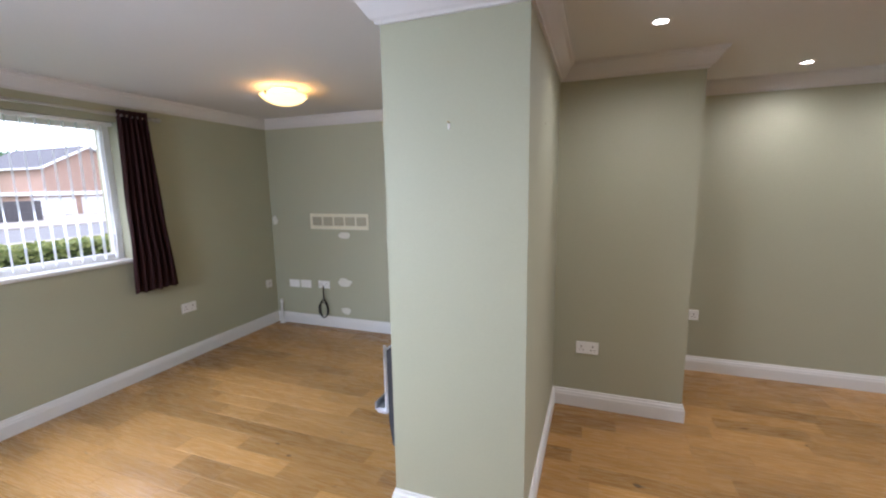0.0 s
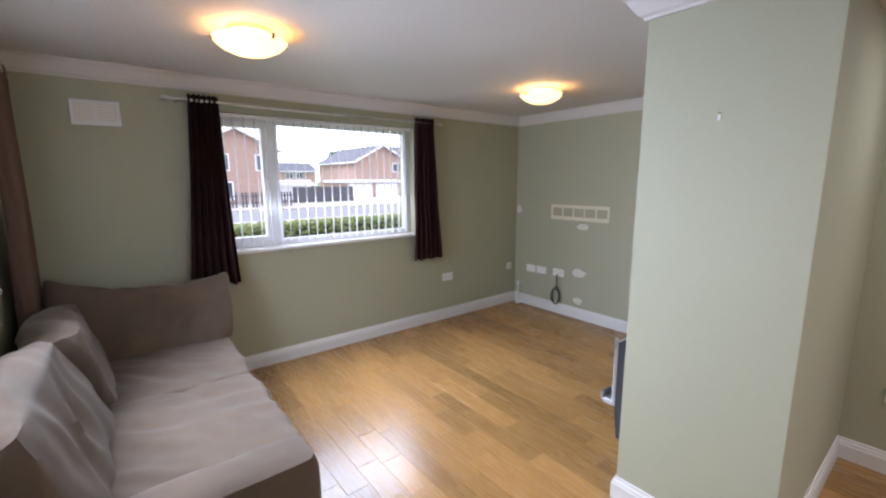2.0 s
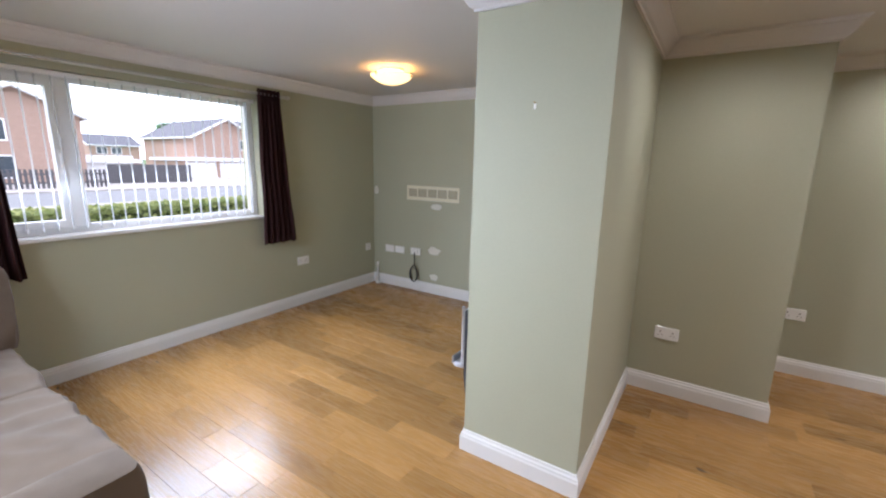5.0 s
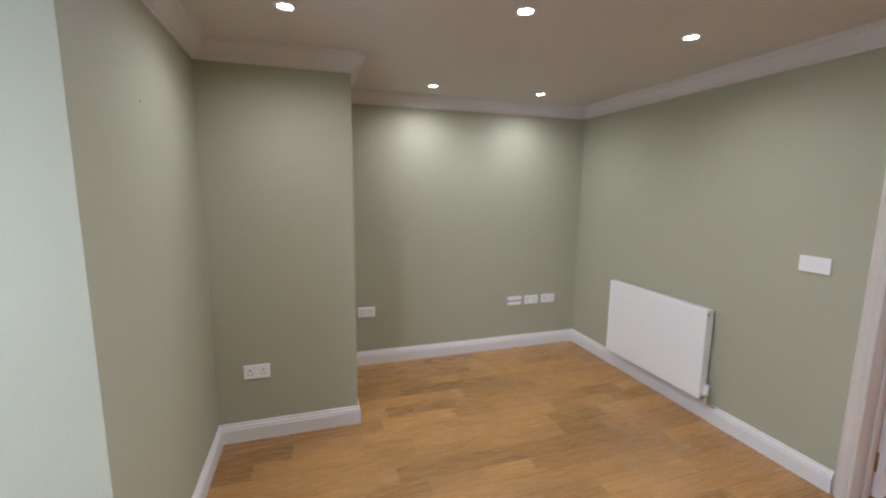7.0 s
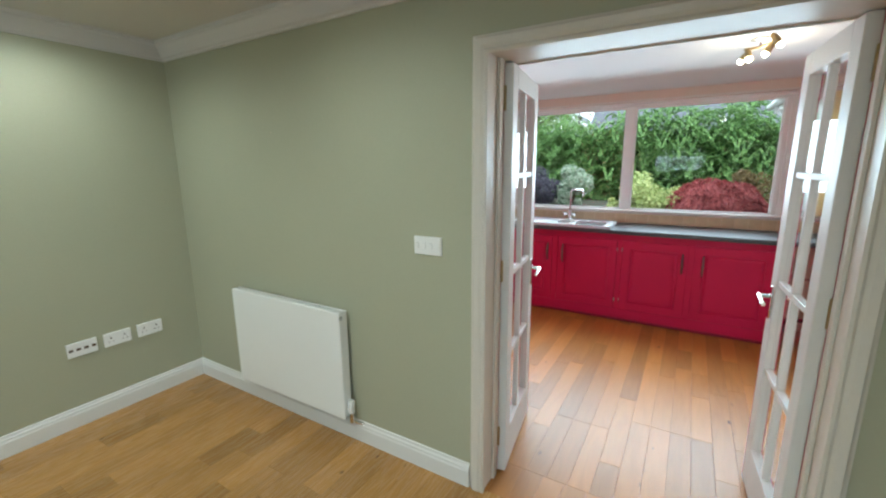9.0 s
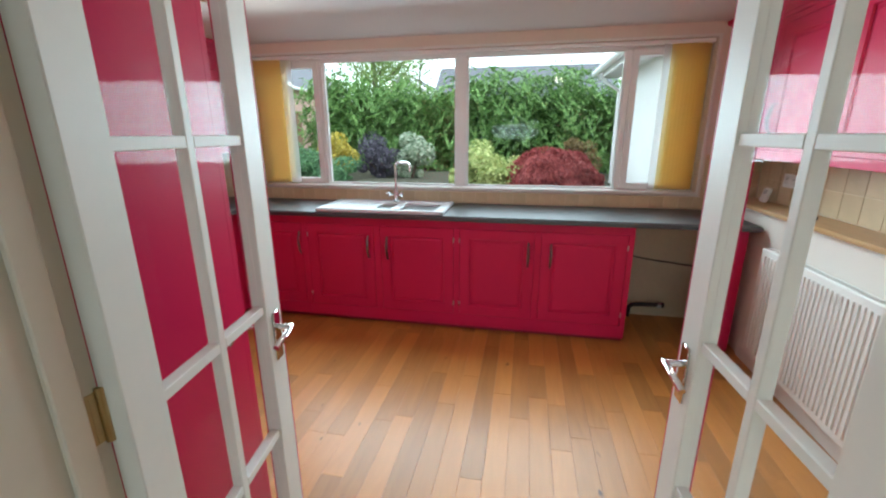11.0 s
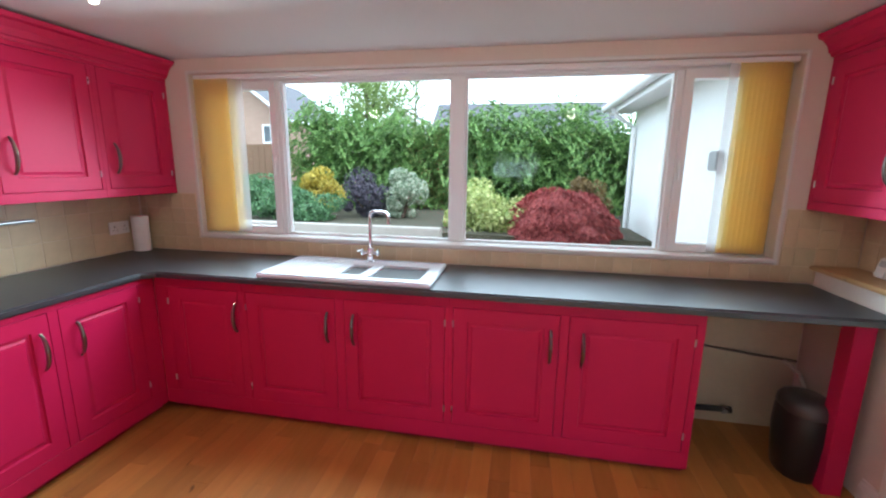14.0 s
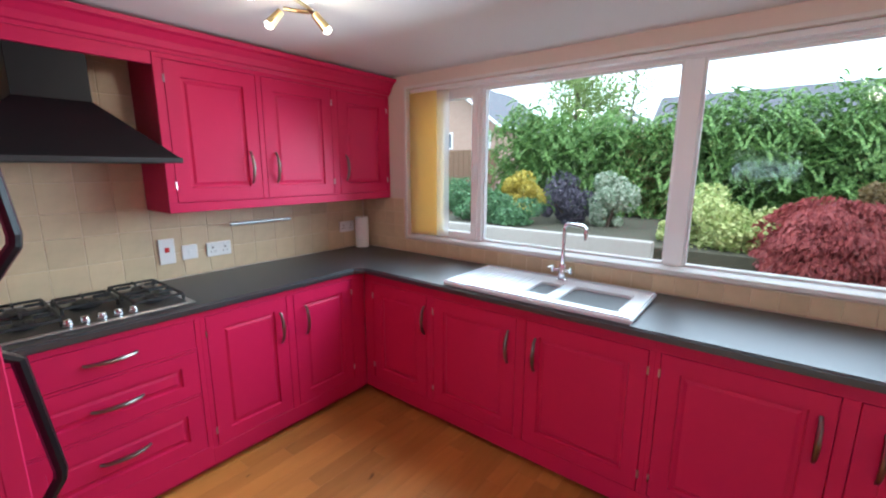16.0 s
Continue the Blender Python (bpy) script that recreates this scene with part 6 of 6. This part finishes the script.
def gable_house(name, x0, x1, y0, y1, z0, eaves, ridge, along, label, wall=None, windows=()):
    """A house with brick walls, a pitched roof with overhang, and windows (face, u, z, w, h)."""
    h = thing(name, ((x0 + x1) / 2, (y0 + y1) / 2, z0), label, "house")
    bm = box(bm_new(), (x0, y0, z0), (x1, y1, eaves))
    xm, ym = (x0 + x1) / 2, (y0 + y1) / 2
    if along == "y":
        for y in (y0, y1):
            bm.faces.new([bm.verts.new(p) for p in ((x0, y, eaves), (x1, y, eaves), (xm, y, ridge))])
    else:
        for x in (x0, x1):
            bm.faces.new([bm.verts.new(p) for p in ((x, y0, eaves), (x, y1, eaves), (x, ym, ridge))])
    part("wall", bm, wall or BRICK, h)
    o = 0.35
    for s in (-1, 1):
        bm = bm_new()
        if along == "y":
            e = xm + s * ((x1 - x0) / 2 + o)
            q = [(xm, y0 - o, ridge + 0.06), (xm, y1 + o, ridge + 0.06), (e, y1 + o, eaves - 0.12), (e, y0 - o, eaves - 0.12)]
        else:
            e = ym + s * ((y1 - y0) / 2 + o)
            q = [(x0 - o, ym, ridge + 0.06), (x1 + o, ym, ridge + 0.06), (x1 + o, e, eaves - 0.12), (x0 - o, e, eaves - 0.12)]
        a = [bm.verts.new(p) for p in q]
        b = [bm.verts.new((p[0], p[1], p[2] + 0.12)) for p in q]
        for i in range(4):
            bm.faces.new((a[i], a[(i + 1) % 4], b[(i + 1) % 4], b[i]))
        bm.faces.new(a[::-1])
        bm.faces.new(b)
        part("roof", bm, ROOFT, h)
        bm = bm_new()
        if along == "y":
            for yy in (y0 - o - 0.03, y1 + o + 0.03):
                tube(bm, [(xm, yy, ridge + 0.05), (e, yy, eaves - 0.13)], 0.10, 4)
            tube(bm, [(e, y0 - o, eaves - 0.12), (e, y1 + o, eaves - 0.12)], 0.08, 4)
        else:
            for xx in (x0 - o - 0.03, x1 + o + 0.03):
                tube(bm, [(xx, ym, ridge + 0.05), (xx, e, eaves - 0.13)], 0.10, 4)
            tube(bm, [(x0 - o, e, eaves - 0.12), (x1 + o, e, eaves - 0.12)], 0.08, 4)
        part("fascia", bm, PAINTW, h)
    for face, u, z, w, hh in windows:
        if face == "E":
            F = lambda uu, n, zz: (x1 + n, uu, zz)
        elif face == "W":
            F = lambda uu, n, zz: (x0 - n, uu, zz)
        else:
            F = lambda uu, n, zz: (uu, y0 - n, zz)
        wd = part("window", quad_frame(bm_new(), F, u - w / 2, u + w / 2, z, z + hh, 0.09, 0.0, 0.06, 0), PAINTW, h)
        part("pane", fbox(bm_new(), F, u - w / 2 + 0.09, u + w / 2 - 0.09, 0.0, 0.02, z + 0.09, z + hh - 0.09), DARKGL, wd)
        part("mullion", fbox(bm_new(), F, u - 0.05, u + 0.05, 0.02, 0.05, z + 0.09, z + hh - 0.09), PAINTW, wd)
    return h


gable_house("brick_house", -50, -40, 20.2, 26.6, -0.3, 3.5, 5.2, "x", "red brick gabled house across the street", None, [("E", 25.4, 2.4, 1.5, 1.0)])
gable_house("brick_house", -52, -41, 26.62, 37.0, -0.3, 3.6, 5.6, "y", "red brick house with grey tiled roof", None, [("E", 30.6, 2.4, 1.8, 1.3), ("E", 33.5, 2.4, 1.8, 1.3), ("E", 31.0, 0.2, 2.2, 1.4)])
gable_house("brick_house", -44, -35, 4.5, 10.7, -0.3, 4.0, 5.5, "x", "red brick gabled house with white windows", None, [("E", 6.2, 2.3, 1.9, 1.3), ("E", 9.6, 2.3, 1.2, 1.3), ("E", 6.2, 0.1, 2.2, 1.4)])
gable_house("far_house", -92, -84, 26, 33, -0.3, 3.4, 5.0, "y", "distant brick house down the street", None, [("E", 27.6, 1.9, 1.5, 1.2), ("E", 29.6, 1.9, 1.5, 1.2)])


def garage(x0, x1, y0, y1, z1, label):
    g = thing("garage", ((x0 + x1) / 2, (y0 + y1) / 2, -0.3), label, "garage")
    part("wall", box(bm_new(), (x0, y0, -0.3), (x1, y1, z1)), BRICK, g)
    part("roof", box(bm_new(), (x0 - 0.2, y0 - 0.2, z1), (x1 + 0.4, y1 + 0.2, z1 + 0.28)), PAINTW, g, "white flat roof edge")
    n = 2 if y1 - y0 > 4 else 1
    for k in range(n):
        a = y0 + (y1 - y0) * k / n + 0.2
        b = y0 + (y1 - y0) * (k + 1) / n - 0.2
        d = part("garage_door", box(bm_new(), (x1, a, -0.25), (x1 + 0.05, b, z1 - 0.15), 0.02), PAINTW, g)
        for i in range(4):
            z = -0.1 + i * 0.45
            part("panel_rib", box(bm_new(), (x1 + 0.05, a + 0.1, z), (x1 + 0.07, b - 0.1, z + 0.36)), PAINTW, d)


garage(-45, -39.3, 18.8, 25.0, 1.30, "white-doored double garage across the street")
garage(-44, -39.5, 11.4, 15.4, 1.05, "white-doored single garage across the street")
hedge_mat = leaf_mat("box_hedge_leaf", (0.10, 0.14, 0.03), (0.34, 0.36, 0.12))
rngh = np.random.default_rng(9)
hp = np.stack([rngh.uniform(-12.6, -11.6, 26000), rngh.uniform(-4, 24, 26000), -0.3 + 0.62 * rngh.uniform(0.2, 1.0, 26000) ** 0.5], axis=1)
hn = np.tile(np.array([[0.5, 0, 0.8]]), (26000, 1))
v, f = leaves(hp, hn, 0.12, rngh)
fh = thing("front_hedge", (-12.1, 10, -0.32), "low yellow-green front garden hedge", "hedge")
o = new("foliage", leaf_mesh("foliage", v - np.array(fh.location), f, hedge_mat))
o.parent = fh
# Filler box in a shade colour, showing dark between the leaves.
part("inner_body", box(bm_new(), (-12.5, -4, -0.32), (-11.7, 24, 0.15)), mat("front_hedge_shade", (0.04, 0.05, 0.015), 0.9), fh)

pf = thing("picket_fence", (-29.5, 10, -0.22), "dark stained wooden picket fence across the street", "fence")
pick = finish(box(bm_new(), (-0.02, -0.06, 0), (0.02, 0.06, 1.0)), "picket", FENCE)
for k in range(34):
    ob = piece("picket", pick, pf, (0, -7.1 + 0.21 * k, 0))
for z in (0.25, 0.72):
    part("rail", box(bm_new(), (-29.48, 2.8, -0.22 + z), (-29.44, 10.0, -0.14 + z)), FENCE, pf)
gate = thing("dark_board_fence", (-33, 13.9, -0.22), "dark boarded fence and gates across the street", "fence")
bd = finish(box(bm_new(), (-0.02, -0.14, 0), (0.02, 0.14, 1.25)), "board", FENCE)
for k in range(18):
    piece("board", bd, gate, (0, -2.6 + 0.29 * k, 0))
part("rail", box(bm_new(), (-33.06, 11.2, 0.7), (-33.02, 16.2, 0.8)), FENCE, gate)
tree("street_tree", (-54, 24.6, -0.3), 5.6, 1.7, 3800, 0.30, LGREEN, "green tree between the houses", 31)
tree("street_tree", (-58, 14.6, -0.3), 4.0, 1.8, 2500, 0.30, LGREEN, "low green tree behind the garages", 32)

# white neighbouring wall behind the kitchen
wing = thing("white_house_wing", (8.3, -0.6, -0.3), "white rendered house wing with gutter and downpipe", "house wing")
part("wall", box(bm_new(), (6.62, -3.2, -0.32), (10.5, -0.42, 2.42)), RENDER, wing)
bm = bm_new()
a = [bm.verts.new(p) for p in ((6.60, -0.10, 2.42), (10.85, -0.10, 2.42), (10.85, -3.2, 3.55), (6.60, -3.2, 3.55))]
b = [bm.verts.new((q.co.x, q.co.y, q.co.z + 0.09)) for q in a]
for i in range(4):
    bm.faces.new((a[i], a[(i + 1) % 4], b[(i + 1) % 4], b[i]))
bm.faces.new(a[::-1])
bm.faces.new(b)
part("roof", bm, ROOFT, wing)
part("soffit", box(bm_new(), (6.62, -0.42, 2.36), (10.8, -0.12, 2.42)), PAINTW, wing)
part("fascia", box(bm_new(), (6.60, -0.12, 2.33), (10.85, -0.09, 2.50)), PAINTW, wing)
part("gutter", tube(bm_new(), [(6.60, -0.04, 2.44), (10.9, -0.04, 2.44)], 0.055), PAINTW, wing, smooth=True)
part("downpipe", tube(bm_new(), [(10.35, -0.04, 2.42), (10.35, -0.12, 2.28), (10.38, -0.37, 2.12), (10.38, -0.38, -0.1)], 0.034), PAINTW, wing, smooth=True)
part("junction_box", box(bm_new(), (10.50, -0.55, 1.75), (10.58, -0.40, 2.05), 0.01), mat("brown_box", (0.25, 0.17, 0.13), 0.7), wing)
part("meter_box", box(bm_new(), (7.56, -0.42, 1.52), (7.72, -0.36, 1.68), 0.01), mat("grey_box", (0.3, 0.3, 0.3), 0.6), wing)
gable_house("neighbour_bungalow", 27, 34, -3.4, 6.2, 0, 2.6, 5.25, "y", "dark-roofed bungalow behind the hedge", BRICK)
gable_house("neighbour_house", 26, 34, 14.4, 22.0, 0, 4.1, 7.0, "x", "red brick house behind the garden", BRICK, [("W", 15.4, 2.77, 1.1, 1.05), ("W", 18.4, 2.77, 1.4, 1.05)])
gable_house("neighbour_house", 30, 38, 6.2, 11.4, 0, 3.2, 5.0, "x", "white gabled house end behind the hedge", RENDER)
wf = thing("garden_fence", (14.6, 10.6, 0.5), "brown boarded garden fence", "fence")
bd2 = finish(box(bm_new(), (-0.01, -0.09, 0), (0.01, 0.09, 1.6)), "board", mat("brown_fence_wood", (0.17, 0.10, 0.06), 0.85, vary=0.2))
for k in range(34):
    piece("board", bd2, wf, (0, -2.9 + 0.19 * k, 0))

# ---- tiles and floorboards ----
MESHES = {}


def tile_mesh(w, h, axis):
    key = ("t", round(w, 3), round(h, 3), axis)
    if key not in MESHES:
        bm = bm_new()
        t, e = 0.0036, 0.0018
        pts = lambda k, n: [(k, n, k), (w - k, n, k), (w - k, n, h - k), (k, n, h - k)]
        conv = (lambda p: (p[0], -p[1], p[2])) if axis == "N" else (lambda p: (p[0], p[1], p[2])) if axis == "S" else (lambda p: (-p[1], p[0], p[2]))
        rings = [[bm.verts.new(conv(p)) for p in pts(k, n)] for k, n in ((0, 0), (0, t - e), (e, t))]
        for a, b in zip(rings, rings[1:]):
            for i in range(4):
                bm.faces.new((a[i], a[(i + 1) % 4], b[(i + 1) % 4], b[i]))
        bm.faces.new(rings[-1])
        MESHES[key] = finish(bm, "tile", TILE)
    return MESHES[key]


def tile_field(name, axis, F, u0, u1, z0, z1, s, label, zstep=None):
    """A grouted tile field: thin bed on the wall, and each tile proud of it."""
    bed = structure(name, fbox(bm_new(), F, u0, u1, 0, 0.0045, z0, z1), GROUT, label, "tiles")
    g = 0.003
    zstep = zstep or s
    z = z0
    while z < z1 - 0.02:
        h = min(zstep, z1 - z)
        u = u0
        while u < u1 - 0.012:
            w = min(s, u1 - u)
            ob = piece("tile", tile_mesh(w - g, h - g, axis), bed, F(u + g / 2, 0.0035, z + g / 2))
            u += s
        z += zstep


FTN = lambda u, n, z: (u, KY1 - n, z)
tile_field("tiles_north", "N", FTN, 4.06, KX1 - 0.012, 0.906, 1.325, 0.148, "beige square wall tiles with pale grout")
tile_field("tiles_hood", "N", FTN, 4.06, 4.795, 1.325, 2.145, 0.148, "beige square wall tiles behind the cooker hood")
FTE = lambda u, n, z: (KX1 - n, u, z)
tile_field("tiles_east", "E", FTE, KY0 - 0.195, KY1 - 0.012, 0.906, EZ0 - 0.032, 0.105, "beige wall tiles under the kitchen window")
tile_field("tiles_east_side", "E", FTE, EY1 + 0.036, KY1 - 0.012, EZ0 - 0.032, 1.318, 0.105, "beige wall tiles beside the kitchen window")
tile_field("tiles_east_corner", "E", FTE, KY0 - 0.195, EY0 - 0.036, EZ0 - 0.032, 1.318, 0.105, "beige wall tiles beside the kitchen window")
FTS = lambda u, n, z: (u, KY0 - 0.20 + n, z)
tile_field("tiles_south", "S", FTS, 4.17, KX1 - 0.012, 1.009, 1.325, 0.148, "beige square wall tiles above the oak ledge")


def plank_mesh(length, width, material):
    key = ("p", round(length, 3), round(width, 3), material.name)
    if key not in MESHES:
        bm = bm_new()
        e = 0.0009
        lo = [bm.verts.new(p) for p in ((0, 0, -0.012), (length, 0, -0.012), (length, width, -0.012), (0, width, -0.012))]
        mi = [bm.verts.new(p) for p in ((0, 0, -e * 0.7), (length, 0, -e * 0.7), (length, width, -e * 0.7), (0, width, -e * 0.7))]
        hi = [bm.verts.new(p) for p in ((e, e, 0), (length - e, e, 0), (length - e, width - e, 0), (e, width - e, 0))]
        for a, b in ((lo, mi), (mi, hi)):
            for i in range(4):
                bm.faces.new((a[i], a[(i + 1) % 4], b[(i + 1) % 4], b[i]))
        bm.faces.new(hi)
        MESHES[key] = finish(bm, "plank", material)
    return MESHES[key]


def board_floor(name, areas, width, lengths, material, label, seed):
    """Floorboards along x laid row by row over a dark sub-floor. areas: (x0, x1, y0, y1)."""
    rnd = random.Random(seed)
    bm = bm_new()
    for x0, x1, y0, y1 in areas:
        box(bm, (x0, y0, -0.05), (x1, y1, -0.008))
    fl = structure(name, bm, UNDER, label, "floor")
    for x0, x1, y0, y1 in areas:
        y = y0
        while y < y1 - 0.004:
            w = min(width, y1 - y)
            x = x0
            first = True
            while x < x1 - 0.004:
                ln = rnd.choice(lengths)
                if first:
                    ln = rnd.choice((0.25, 0.4, 0.55, 0.7, 0.85))
                    first = False
                if x1 - x - ln < 0.2:
                    ln = x1 - x
                piece("plank", plank_mesh(ln - 0.0006, w - 0.0006, material), fl, (x, y, 0))
                x += ln
            y += width
    return fl


board_floor("floor_living", [(XW - 0.01, XE + 0.01, YS - 0.01, YN + 0.01)], 0.128, (0.3, 0.4, 0.5, 0.6, 0.75, 0.95), OAK, "oak strip floorboards with knots, living and dining room", 4)
board_floor("floor_kitchen", [(XE + 0.01, KX0, DY0, DY1), (KX0, KX1 + 0.01, KY0 - 0.01, KY1 + 0.01)], 0.102, (0.35, 0.5, 0.7, 0.9, 1.2), BEECH, "warm oak strip floorboards in the kitchen", 6)
